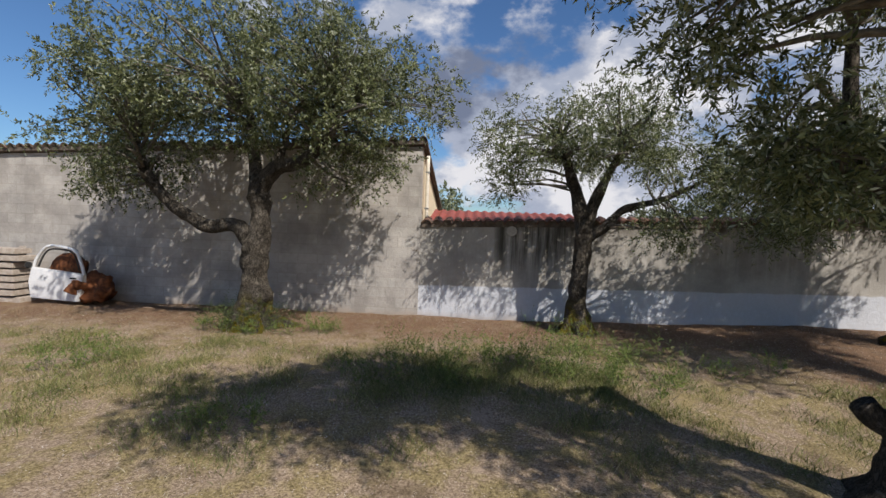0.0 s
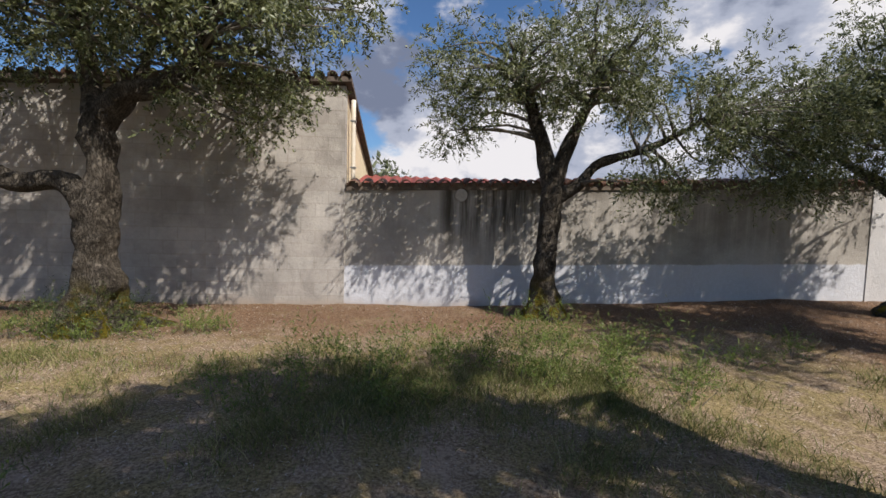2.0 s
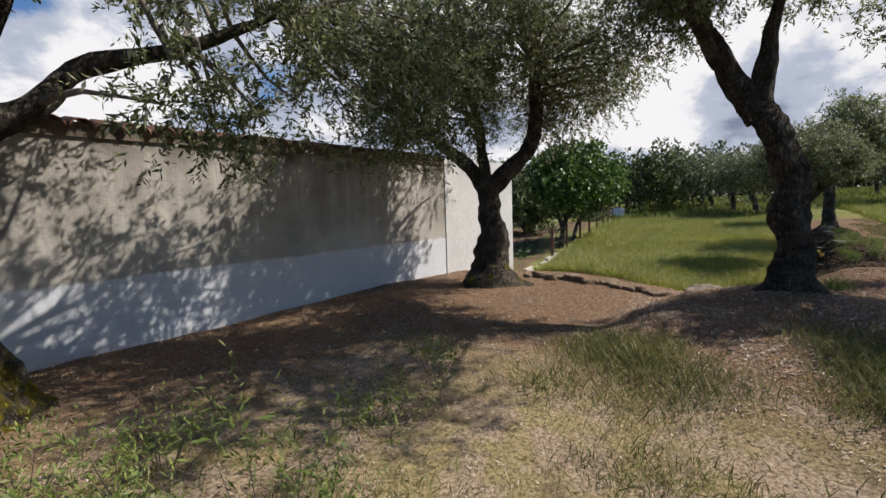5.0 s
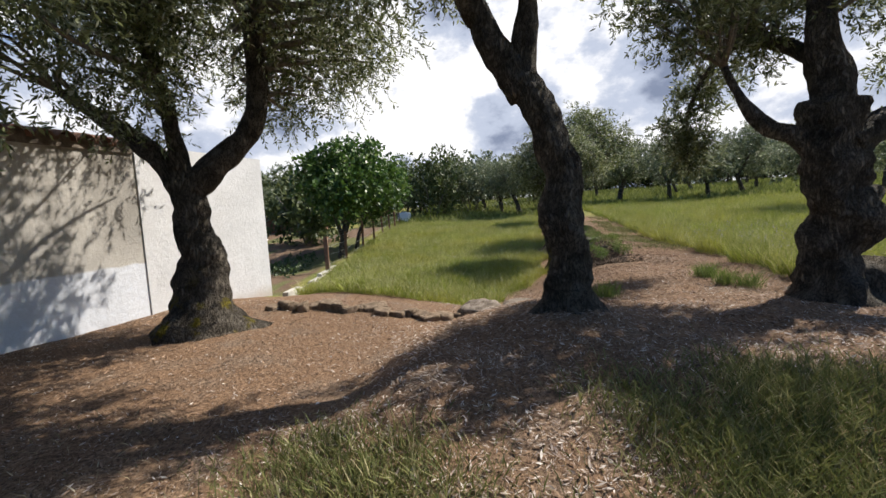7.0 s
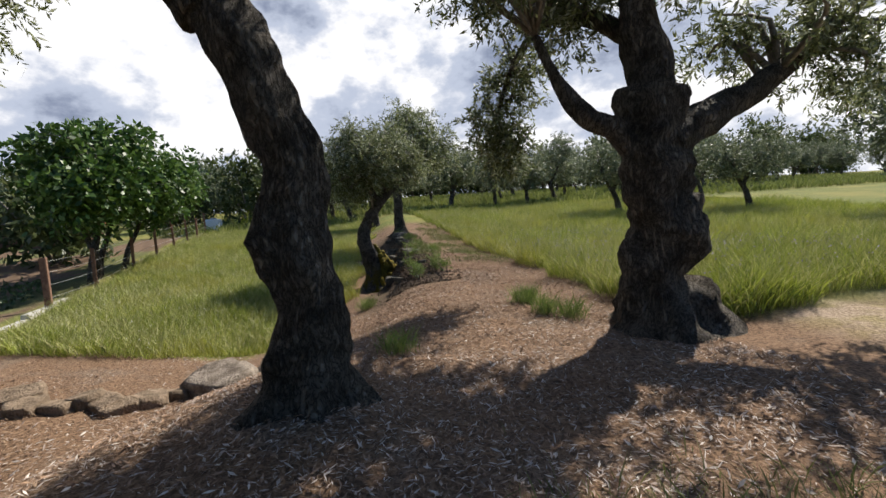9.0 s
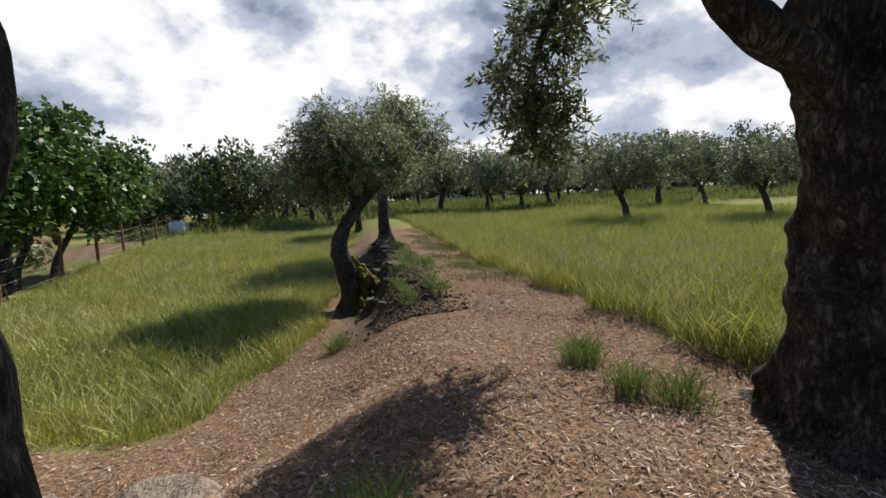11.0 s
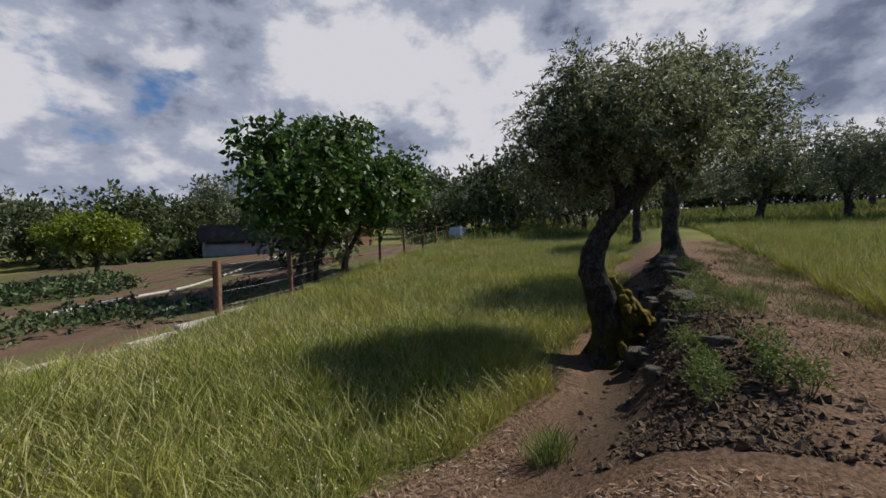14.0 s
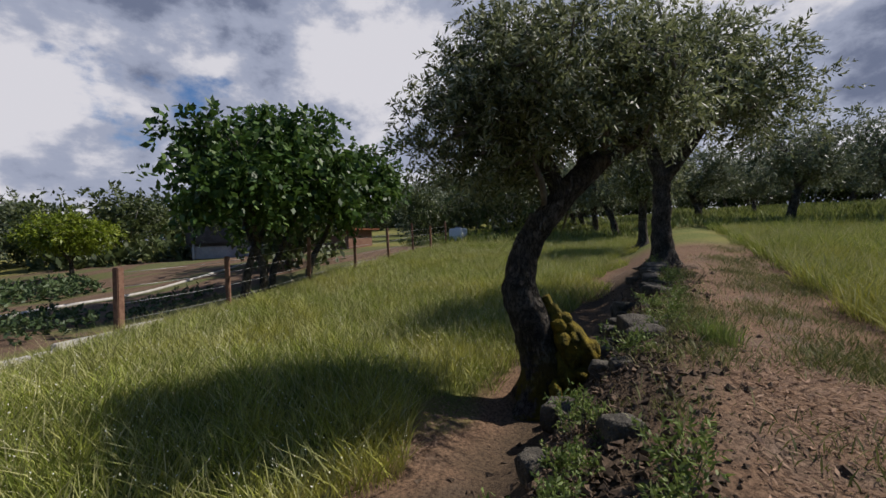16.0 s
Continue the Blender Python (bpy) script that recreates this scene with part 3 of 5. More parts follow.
# ---- ground ----
xs = np.unique(np.concatenate([np.arange(-12, 30.01, 0.22), np.arange(30, 70, 1.0), np.arange(70, 160, 6), np.arange(160, 2001, 80), -np.arange(12, 60, 2.0), -np.arange(60, 2001, 80)]))
ys = np.unique(np.concatenate([np.arange(-2, 16.01, 0.22), np.arange(16, 50, 1.0), np.arange(50, 160, 6), np.arange(160, 2001, 80), -np.arange(2, 60, 2.0), -np.arange(60, 2001, 80)]))
gx, gy = np.meshgrid(xs, ys)
gz = height(gx, gy)
cols = len(xs)
idx = np.arange(len(ys) * cols).reshape(len(ys), cols)
quads = np.stack([idx[:-1, :-1], idx[:-1, 1:], idx[1:, 1:], idx[1:, :-1]], -1).reshape(-1, 4)
ground = new("ground", mesh_of("ground", np.stack([gx, gy, gz], -1).reshape(-1, 3).tolist(), quads.tolist(), M_EARTH, True))
tagged(ground, "bare earth with dry grass, wood chips and meadow", "ground", kind="structure")

# ---- walls ----
WALL_Y = 12.0


def slab(name, x0, x1, y0, y1, base, top0, top1, material, label, cells=10):
    """A wall from x0 to x1 whose top runs from top0 to top1, with slightly uneven faces."""
    bm = bmesh.new()
    nx, nz = max(2, int((x1 - x0) / 0.45)), cells
    grid = {}
    for s, y in ((0, y0), (1, y1)):
        for i in range(nx + 1):
            for k in range(nz + 1):
                x = x0 + (x1 - x0) * i / nx
                top = top0 + (top1 - top0) * i / nx
                dent = 0.012 * noise.noise(Vector((x * 1.3, s * 9, k * 0.5))) if 0 < i < nx and k < nz else 0
                grid[s, i, k] = bm.verts.new((x, y + dent, base + (top - base) * k / nz))
    for i in range(nx):
        for k in range(nz):
            bm.faces.new([grid[0, i, k], grid[0, i + 1, k], grid[0, i + 1, k + 1], grid[0, i, k + 1]])
            bm.faces.new([grid[1, i + 1, k], grid[1, i, k], grid[1, i, k + 1], grid[1, i + 1, k + 1]])
    for i in range(nx):
        bm.faces.new([grid[0, i, nz], grid[0, i + 1, nz], grid[1, i + 1, nz], grid[1, i, nz]])
    for i, k in ((0, 0), (nx, 1)):
        for j in range(nz):
            f = [grid[0, i, j], grid[0, i, j + 1], grid[1, i, j + 1], grid[1, i, j]]
            bm.faces.new(f if not k else f[::-1])
    me = bpy.data.meshes.new(name)
    bm.to_mesh(me)
    bm.free()
    me.materials.append(material)
    return tagged(new(name, me), label, "wall", kind="structure")


wall_yard = slab("wall_yard", 0.0, 10.9, WALL_Y, WALL_Y + 0.25, -0.4, 2.30, 2.66, M_WALL, "stained grey plaster yard wall with a whitewashed foot")
wall_end = slab("wall_end", 10.9, 13.97, WALL_Y - 0.02, WALL_Y + 0.22, -0.4, 2.74, 2.86, M_WHITE, "plain off-white plaster end of the yard wall")
wall_house = slab("wall_house", -14.0, 0.0, WALL_Y - 0.03, WALL_Y + 0.22, -0.4, 3.62, 4.18, M_HOUSE, "tall bare cement-rendered rear wall of a low house")
bm = bmesh.new()
prof = [(WALL_Y + 0.22, -0.4), (WALL_Y + 6.0, -0.4), (WALL_Y + 6.0, 2.75), (WALL_Y + 0.22, 4.15)]
ring0 = [bm.verts.new((-0.01, y, z)) for y, z in prof]
ring1 = [bm.verts.new((-0.25, y, z)) for y, z in prof]
bm.faces.new(ring0)
bm.faces.new(ring1[::-1])
for i in range(4):
    bm.faces.new([ring0[i], ring1[i], ring1[(i + 1) % 4], ring0[(i + 1) % 4]])
bmesh.ops.recalc_face_normals(bm, faces=bm.faces)
me = bpy.data.meshes.new("wall_house_side")
bm.to_mesh(me)
bm.free()
me.materials.append(M_CREAM)
wall_house_side = tagged(new("wall_house_side", me), "cream-painted gable side of the low house", "wall", kind="structure")


# ---- olive trees ----
OLIVE = "old olive tree with gnarled trunk and silvery crown"


def around(x, y):
    return (x, y, g(x, y) - 0.08)


# beside the house, broad, with one limb bowed out low
build_tree("olive_tree", around(-3.2, 10.0),
           [(0, 0, 0, 0.46), (-0.02, 0, 0.35, 0.36), (0.06, 0, 0.8, 0.28), (0.02, 0, 1.3, 0.25), (0.08, 0, 1.8, 0.25), (0.14, 0, 2.3, 0.2), (0.12, 0, 3.1, 0.19)],
           [[(0.0, 0, 1.75, 0.17), (-0.35, 0, 2.15, 0.15), (-0.95, -0.1, 2.15, 0.13), (-1.6, -0.2, 2.55, 0.12), (-2.1, -0.2, 3.1, 0.10), (-2.5, 0, 3.9, 0.06)],
            [(0.12, 0, 2.9, 0.18), (0.5, -0.1, 3.3, 0.15), (1.1, -0.1, 3.5, 0.13), (1.5, -0.1, 3.9, 0.1), (1.7, 0, 4.6, 0.06)],
            [(0.1, 0, 2.9, 0.15), (-0.1, 0.2, 3.7, 0.11), (-0.2, 0.2, 4.6, 0.07)],
            [(0.1, 0.1, 2.8, 0.12), (0.2, 0.7, 3.6, 0.09), (0.3, 1.0, 4.4, 0.05)]],
           [(-0.2, -0.2, 5.0, 3.2, 2.2, 1.6), (-2.6, -0.3, 4.0, 1.5, 1.5, 1.4), (2.3, -0.2, 4.6, 1.6, 1.6, 1.5), (1.9, 0.2, 3.3, 1.0, 0.9, 0.6), (-2.9, 0, 2.9, 0.9, 0.8, 0.5)],
           OLIVE + ", by the house", "olive tree", clumps=300, per=25, seed=3, bark=M_BARK_MOSS, spread=0.36, wide=0.024, knobs=0.26, sides=24)
# in front of the yard wall
build_tree("olive_tree", around(3.6, 10.9),
           [(0, 0, 0, 0.32), (-0.02, 0, 0.5, 0.22), (0.0, 0, 1.2, 0.18), (0.05, 0, 1.9, 0.17), (0.06, 0, 2.35, 0.18)],
           [[(0.05, 0, 2.2, 0.17), (-0.1, 0, 2.9, 0.14), (-0.3, 0, 3.5, 0.11), (-0.6, -0.1, 4.2, 0.06)],
            [(0.1, 0, 2.15, 0.13), (0.5, -0.1, 2.4, 0.10), (0.8, -0.15, 2.75, 0.08), (1.4, -0.6, 2.95, 0.06), (2.0, -1.0, 3.3, 0.03)],
            [(0.08, 0, 2.3, 0.15), (0.3, -0.1, 3.1, 0.11), (0.7, -0.2, 4.0, 0.06)]],
           [(0.4, -0.1, 4.3, 1.6, 1.3, 1.1), (2.6, -1.3, 3.5, 1.4, 0.9, 0.9), (4.0, -0.9, 3.1, 1.0, 0.7, 0.6), (-1.4, -0.2, 4.1, 0.8, 0.8, 0.9), (-1.6, -0.2, 3.3, 0.3, 0.3, 0.5), (2.6, -1.3, 2.65, 1.1, 0.6, 0.5), (3.5, -1.2, 2.5, 0.7, 0.5, 0.4), (1.4, -1.1, 2.3, 0.7, 0.45, 0.35)],
           OLIVE + ", mossy foot", "olive tree", clumps=140, per=28, seed=5, bark=M_BARK_MOSS, spread=0.34, knobs=0.22, sides=22)
# by the end of the wall
build_tree("olive_tree", around(9.95, 10.3),
           [(0, 0, 0, 0.46), (-0.03, 0.0, 0.25, 0.40), (-0.02, 0, 0.55, 0.30), (0.03, -0.05, 0.95, 0.26), (-0.02, 0.0, 1.25, 0.19), (0.0, 0, 1.55, 0.175), (-0.02, 0.05, 1.85, 0.19)],
           [[(0, 0, 1.75, 0.17), (0.2, -0.25, 2.05, 0.155), (0.4, -0.55, 2.4, 0.14), (0.48, -0.68, 2.9, 0.13), (0.45, -0.66, 3.9, 0.07)],
            [(0, 0.05, 1.75, 0.12), (-0.05, 0.08, 2.2, 0.10), (-0.15, 0.12, 2.9, 0.08), (-0.4, 0.2, 3.7, 0.05)],
            [(0, 0.1, 1.8, 0.14), (-0.05, 0.4, 2.2, 0.12), (-0.15, 0.75, 2.5, 0.10), (-0.4, 1.2, 2.9, 0.05)]],
           [(0.2, -0.3, 4.2, 2.1, 1.9, 1.2), (-1.3, 0.1, 3.5, 1.4, 1.2, 0.9), (1.2, -1.2, 3.9, 1.2, 1.2, 1.0), (-0.7, 0.4, 2.8, 0.8, 0.7, 0.4), (1.3, -0.7, 3.0, 0.7, 0.6, 0.5)],
           OLIVE + ", beside wall", "olive tree", clumps=150, per=34, seed=8, knobs=0.22, bark=M_BARK_LICHEN, flare=0.6, sides=24)
# leaning one on the terrace
build_tree("olive_tree", around(9.74, 6.12),
           [(0, 0, 0, 0.26), (0.0, 0.0, 0.25, 0.205), (0.0, -0.02, 0.6, 0.175), (0.0, 0.04, 0.95, 0.19), (0, 0.0, 1.3, 0.15), (0, 0.1, 1.65, 0.155), (0, 0.23, 2.0, 0.15), (0, 0.36, 2.2, 0.15)],
           [[(0, 0.3, 2.1, 0.155), (0, 0.52, 2.45, 0.145), (-0.05, 0.76, 2.95, 0.12), (-0.1, 1.05, 3.6, 0.08)],
            [(0, 0.32, 2.05, 0.12), (0.05, 0.3, 2.5, 0.12), (0.1, 0.24, 3.0, 0.09), (0.1, 0.1, 3.7, 0.05)],
            [(-0.03, 0.75, 2.8, 0.09), (-0.8, 1.0, 3.4, 0.07), (-1.6, 1.0, 4.1, 0.04)]],
           # the mass at -1.6, -0.5 is out of view, added to shade the yard
           [(0.0, 0.6, 4.5, 1.6, 1.4, 0.8), (-1.6, 0.9, 4.5, 1.4, 1.2, 0.6), (-1.6, -0.5, 4.5, 1.3, 0.9, 0.55), (0.1, 1.6, 3.8, 0.8, 0.7, 0.6), (0.7, -0.3, 3.8, 0.6, 0.5, 0.4), (-0.5, 1.3, 3.6, 0.5, 0.5, 0.4)],
           OLIVE + ", leaning", "olive tree", clumps=125, per=30, seed=11, flare=0.5, knobs=0.3, sides=26)
# stout one on the terrace
build_tree("olive_tree", around(10.85, 3.22),
           [(0, -0.05, 0, 0.48), (0.0, -0.02, 0.25, 0.38), (0.0, 0.06, 0.6, 0.27), (0.0, -0.07, 0.98, 0.34), (0.0, 0.03, 1.25, 0.27), (0, 0.04, 1.7, 0.27), (0, 0.0, 2.2, 0.27)],
           [[(0, 0.1, 1.6, 0.14), (-0.05, 0.4, 1.85, 0.11), (-0.08, 0.66, 1.94, 0.085), (0.0, 0.84, 2.2, 0.065), (0.15, 1.0, 2.7, 0.035)],
            [(0, -0.05, 1.7, 0.2), (0.05, -0.5, 1.95, 0.16), (0.1, -1.1, 2.2, 0.12), (0.1, -1.8, 2.65, 0.06)],
            [(0, 0, 2.1, 0.22), (0.1, 0.05, 2.8, 0.16), (0.15, 0.1, 3.6, 0.08)],
            [(0.08, 0.05, 2.6, 0.10), (0.5, 0.3, 3.0, 0.07), (1.1, 0.5, 3.2, 0.05), (1.6, 0.65, 3.0, 0.035), (1.9, 0.8, 2.5, 0.022), (1.92, 0.8, 1.9, 0.01)],
            [(0, -0.25, 0.35, 0.26), (0.05, -0.48, 0.12, 0.18), (0.05, -0.68, -0.05, 0.11)]],
           [(0.9, -0.2, 4.3, 1.3, 1.2, 0.8), (0.1, 1.2, 3.5, 0.9, 0.9, 0.7), (1.95, 0.9, 2.35, 0.2, 0.2, 0.4), (1.85, 0.6, 2.85, 0.28, 0.25, 0.3), (1.9, 0.75, 2.0, 0.1, 0.12, 0.2), (0.7, 0.5, 3.1, 0.35, 0.3, 0.3), (0.0, -1.3, 2.75, 0.7, 0.9, 0.4), (-0.2, -1.9, 2.6, 0.6, 0.6, 0.4), (-0.5, -0.3, 3.3, 0.6, 0.7, 0.4)],
           OLIVE + ", stout", "olive tree", clumps=110, per=28, seed=13, spread=0.28, length=0.2, sides=28, knobs=0.27)
# beside the start of the walk
build_tree("olive_tree", around(4.93, 5.05),
           [(0, 0, 0, 0.36), (-0.02, 0.0, 0.5, 0.25), (0.03, 0, 1.2, 0.21), (0.1, 0, 1.9, 0.2), (0.12, 0, 2.3, 0.19)],
           [[(0.1, 0, 2.2, 0.13), (-0.2, 0, 2.6, 0.10), (-0.5, 0.05, 2.75, 0.09), (-0.65, 0.1, 3.3, 0.06), (-0.7, 0.1, 4.0, 0.04)],
            [(0.12, 0, 2.2, 0.15), (0.4, 0, 2.9, 0.12), (0.7, 0, 3.8, 0.07)],
            [(0.1, -0.05, 2.2, 0.14), (-0.4, -0.5, 3.0, 0.11), (-1.1, -0.9, 3.9, 0.06)],
            [(-0.1, 0.1, 0.75, 0.11), (-0.25, 0.15, 0.85, 0.11), (-0.33, 0.18, 0.95, 0.10)]],
           # masses set back from the trunk are unseen, added to shade the yard
           [(-1.8, -1.4, 4.9, 2.0, 1.6, 0.9), (-0.4, 0.2, 4.6, 0.8, 0.6, 0.4), (0.5, -2.1, 4.4, 1.45, 1.2, 0.8), (-3.6, -2.3, 5.0, 1.2, 0.9, 0.6), (-1.9, -0.3, 3.75, 0.5, 0.4, 0.25), (-1.2, -0.1, 3.0, 0.3, 0.3, 0.25), (-0.7, 0.0, 2.9, 0.35, 0.3, 0.25)],
           OLIVE + ", sawn stub", "olive tree", clumps=200, per=32, seed=17, spread=0.36)
# small crooked one at the foot of the bank
crooked = build_tree("olive_tree", (17.3, 5.76, g(17.3, 5.76) - 0.2),
           [(0, 0, -0.05, 0.25), (0.0, 0, 0.4, 0.19), (-0.03, 0.05, 0.85, 0.165), (-0.07, 0.14, 1.25, 0.175), (-0.02, 0.1, 1.6, 0.135), (0.05, -0.04, 1.9, 0.12)],
           [[(0.02, 0.02, 1.8, 0.12), (0.14, -0.26, 2.15, 0.11), (0.28, -0.5, 2.4, 0.10), (0.45, -0.85, 2.62, 0.07), (0.6, -1.2, 3.0, 0.04)],
            [(0.12, -0.2, 2.1, 0.075), (0.05, -0.05, 2.5, 0.06), (-0.1, 0.2, 3.0, 0.03)],
            [(0.2, -0.4, 2.3, 0.07), (0.6, -0.3, 2.8, 0.05), (0.9, -0.1, 3.3, 0.03)]],
           [(0.1, -0.1, 3.05, 0.95, 0.95, 0.6), (-0.25, 0.6, 2.8, 0.6, 0.5, 0.5), (0.5, -0.9, 3.1, 0.65, 0.55, 0.45), (0.0, 0.3, 2.35, 0.45, 0.4, 0.3), (-0.1, 0.35, 3.55, 0.4, 0.35, 0.3), (0.4, -0.4, 3.65, 0.45, 0.4, 0.25)],
           "small crooked olive tree with yellow moss on its roots", "olive tree", clumps=150, per=23, seed=19, spread=0.24, leaf=0.06, wide=0.017, length=0.2, bark=M_BARK_YELLOW, sides=20, knobs=0.24)
for i, pts in enumerate(([(0.03, -0.05, 1.2, 0.05), (0.07, -0.15, 0.98, 0.085), (0.15, -0.27, 0.84, 0.075), (0.19, -0.36, 0.68, 0.095), (0.27, -0.5, 0.6, 0.07), (0.3, -0.56, 0.4, 0.075)],
                         [(0.05, -0.1, 0.88, 0.06), (0.09, -0.2, 0.7, 0.09), (0.1, -0.24, 0.52, 0.075), (0.18, -0.36, 0.44, 0.085), (0.3, -0.52, 0.46, 0.055)],
                         [(0.0, -0.12, 0.7, 0.06), (0.02, -0.2, 0.48, 0.085), (0.06, -0.22, 0.28, 0.07), (0.02, -0.18, 0.0, 0.09)],
                         [(-0.06, -0.1, 0.5, 0.05), (-0.1, -0.16, 0.3, 0.07), (-0.14, -0.12, 0.0, 0.06)])):
    v, f = tube(pts, steps=12, sides=16, knobs=0.42, seed=3.0 + 2.3 * i)
    child("root", mesh_of("root", v, f, M_MOSS, True), crooked, "root coated in yellow moss")
for i in range(26):
    t = i / 25
    r = 0.045 + 0.05 * RNG.random()
    at = Vector((0.05 + 0.22 * t, -0.1 - 0.4 * t, 1.1 - 0.62 * t)) + Vector(RNG.normal(size=3) * 0.045) + Vector((0, 0, -0.3 * RNG.random() * (i % 3 > 0)))
    bm = bmesh.new()
    bmesh.ops.create_icosphere(bm, subdivisions=3, radius=r)
    for v in bm.verts:
        v.co = v.co * (1 + 0.35 * noise.noise(v.co * 14 + Vector((i, 0, 0))) + 0.12 * noise.noise(v.co * 40)) + at
    part("moss_clump", bm, M_MOSS, crooked, "lump of yellow moss", soft=True)
# on the bank beyond
for x, y, s, sd, lean in ((21.45, 4.83, 1.0, 23, 0.7), (27.9, 5.5, 0.8, 29, 0.1)):
    build_tree("olive_tree", around(x, y),
               [(0, 0, 0, 0.28 * s), (0, 0, 0.3, 0.19 * s), (0.02, 0.02, 0.9, 0.145 * s), (0.03, -0.02, 1.6, 0.135 * s)],
               [[(0, 0, 1.5, 0.14), (0.2, -0.4, 2.0, 0.1), (0.4, -0.9, 2.8, 0.06)], [(0, 0, 1.5, 0.12), (-0.1, 0.2, 2.2, 0.09), (-0.2, 0.4, 3.0, 0.05)]],
               [(0.35 * lean, -0.85 * lean, 2.95 * s, 1.35 * s, 1.2 * s, 0.95 * s), (0.5 * lean, -2.2 * lean, 2.7 * s, 0.8, 0.7, 0.6), (0, -0.3, 3.7 * s, 0.5, 0.5, 0.35), (0, 0.5, 2.5 * s, 0.7, 0.6, 0.5)],
               OLIVE + ", on the bank", "olive tree", clumps=105, per=18, leaves=11, seed=sd, leaf=0.09, wide=0.028, spread=0.38, sides=14)

# ---- the grove beyond ----
def far_tree(seed, tall):
    return build_tree("olive_tree", (0, 0, 0),
                      [(0, 0, 0, 0.24), (0.0, 0, 0.3, 0.17), (0.12, 0.06, 0.9, 0.14), (0.3, 0.12, 1.4, 0.13)],
                      [[(0.28, 0.1, 1.3, 0.11), (0.6, 0.4, 2.0, 0.08), (0.8, 0.7, 2.8, 0.04)], [(0.28, 0.1, 1.3, 0.11), (0.0, -0.3, 2.0, 0.08), (-0.3, -0.6, 2.8, 0.04)]],
                      [(0.2, 0.1, 2.9 * tall, 1.9, 1.9, 1.2 * tall), (0.9, 0.5, 2.3, 0.9, 0.9, 0.6), (-0.7, -0.6, 2.3, 0.9, 0.9, 0.6)],
                      "grey-green olive tree with a slanting trunk in the grove", "olive tree", clumps=52, per=20, leaves=9, seed=seed, leaf=0.15, wide=0.055,
                      length=0.3, spread=0.5, foliage=M_OLIVE_FAR, sides=8, group="grove")


models = [far_tree(31, 1.0), far_tree(37, 1.12), far_tree(41, 0.95)]
spots = [(33.0, -3.8), (33.2, -1.8), (24.0, -4.4), (35.0, 0.6), (35.6, -6.7), (31.0, -11.1), (22.3, -8.9), (30.4, -13.6), (37.6, 3.6), (36.5, 8.2), (17.5, -9.5), (33.5, 6.9)]
for i in range(7):
    for k in range(11):
        spots.append((41 + 6.4 * i + RNG.normal() * 1.2, -46 + 6.2 * k + RNG.normal() * 1.4 + 2 * (i % 2)))
for i in range(14):
    spots.append((40 + 5 * RNG.random() + i * 2.2, 10 + 5 * i * 0.5 + RNG.normal() * 2))
for i, (x, y) in enumerate(spots):
    turn = pose(x, y, g(x, y) - 0.05, 0, 0, RNG.random() * 360)
    if i < 3:
        models[i].matrix_basis = turn
        models[i].scale = (0.8, 0.8, 0.8)
    else:
        s = (0.85 + 0.4 * RNG.random()) * 0.84
        t = copy_thing(models[i % 3], turn)
        t.scale = (s, s, s)

# ---- fig, citrus, bushes ----
fx, fy = 20.4, 12.75
build_tree("fig_tree", (fx, fy, g(fx, fy) - 0.05),
           [(-0.7, 0.15, 0, 0.11), (-0.68, 0.1, 0.5, 0.085), (-0.5, 0.0, 1.2, 0.07)],
           [[(-0.1, 0.35, 0, 0.10), (-0.1, 0.3, 0.6, 0.085), (-0.3, 0.4, 1.3, 0.07), (-0.5, 0.6, 2.2, 0.04)],
            [(0.3, 0.5, 0, 0.09), (0.35, 0.45, 0.6, 0.075), (0.7, 0.3, 1.4, 0.06), (1.1, 0.2, 2.3, 0.03)],
            [(1.3, 0.4, 0, 0.10), (1.45, 0.3, 0.7, 0.08), (1.8, 0.1, 1.4, 0.06), (2.0, 0, 2.1, 0.03)],
            [(-0.5, 0.0, 1.2, 0.06), (-0.9, -0.4, 1.9, 0.05), (-1.2, -0.6, 2.6, 0.03)],
            [(-0.3, 0.2, 1.2, 0.06), (0.0, -0.3, 2.2, 0.05), (0.1, -0.5, 3.0, 0.03)]],
           [(0.4, 0.0, 2.8, 2.3, 1.7, 0.95), (-1.5, -0.3, 2.3, 1.0, 1.0, 0.7), (2.5, 0.0, 2.6, 1.2, 1.0, 0.8), (0.3, -0.2, 3.8, 1.3, 0.9, 0.6), (-1.6, -0.2, 3.3, 0.6, 0.6, 0.5), (2.7, -0.6, 3.2, 0.8, 0.7, 0.5), (3.5, -0.8, 2.9, 0.35, 0.4, 0.3)],
           "leafy fig tree with several thin stems by the fence", "fig tree", clumps=170, per=13, leaves=9, leaf=0.155, wide=0.095, length=0.4, spread=0.34, droop=0.75,
           foliage=M_FIG, seed=43, flare=0.3, knobs=0.06, group="fruit trees", sides=10)
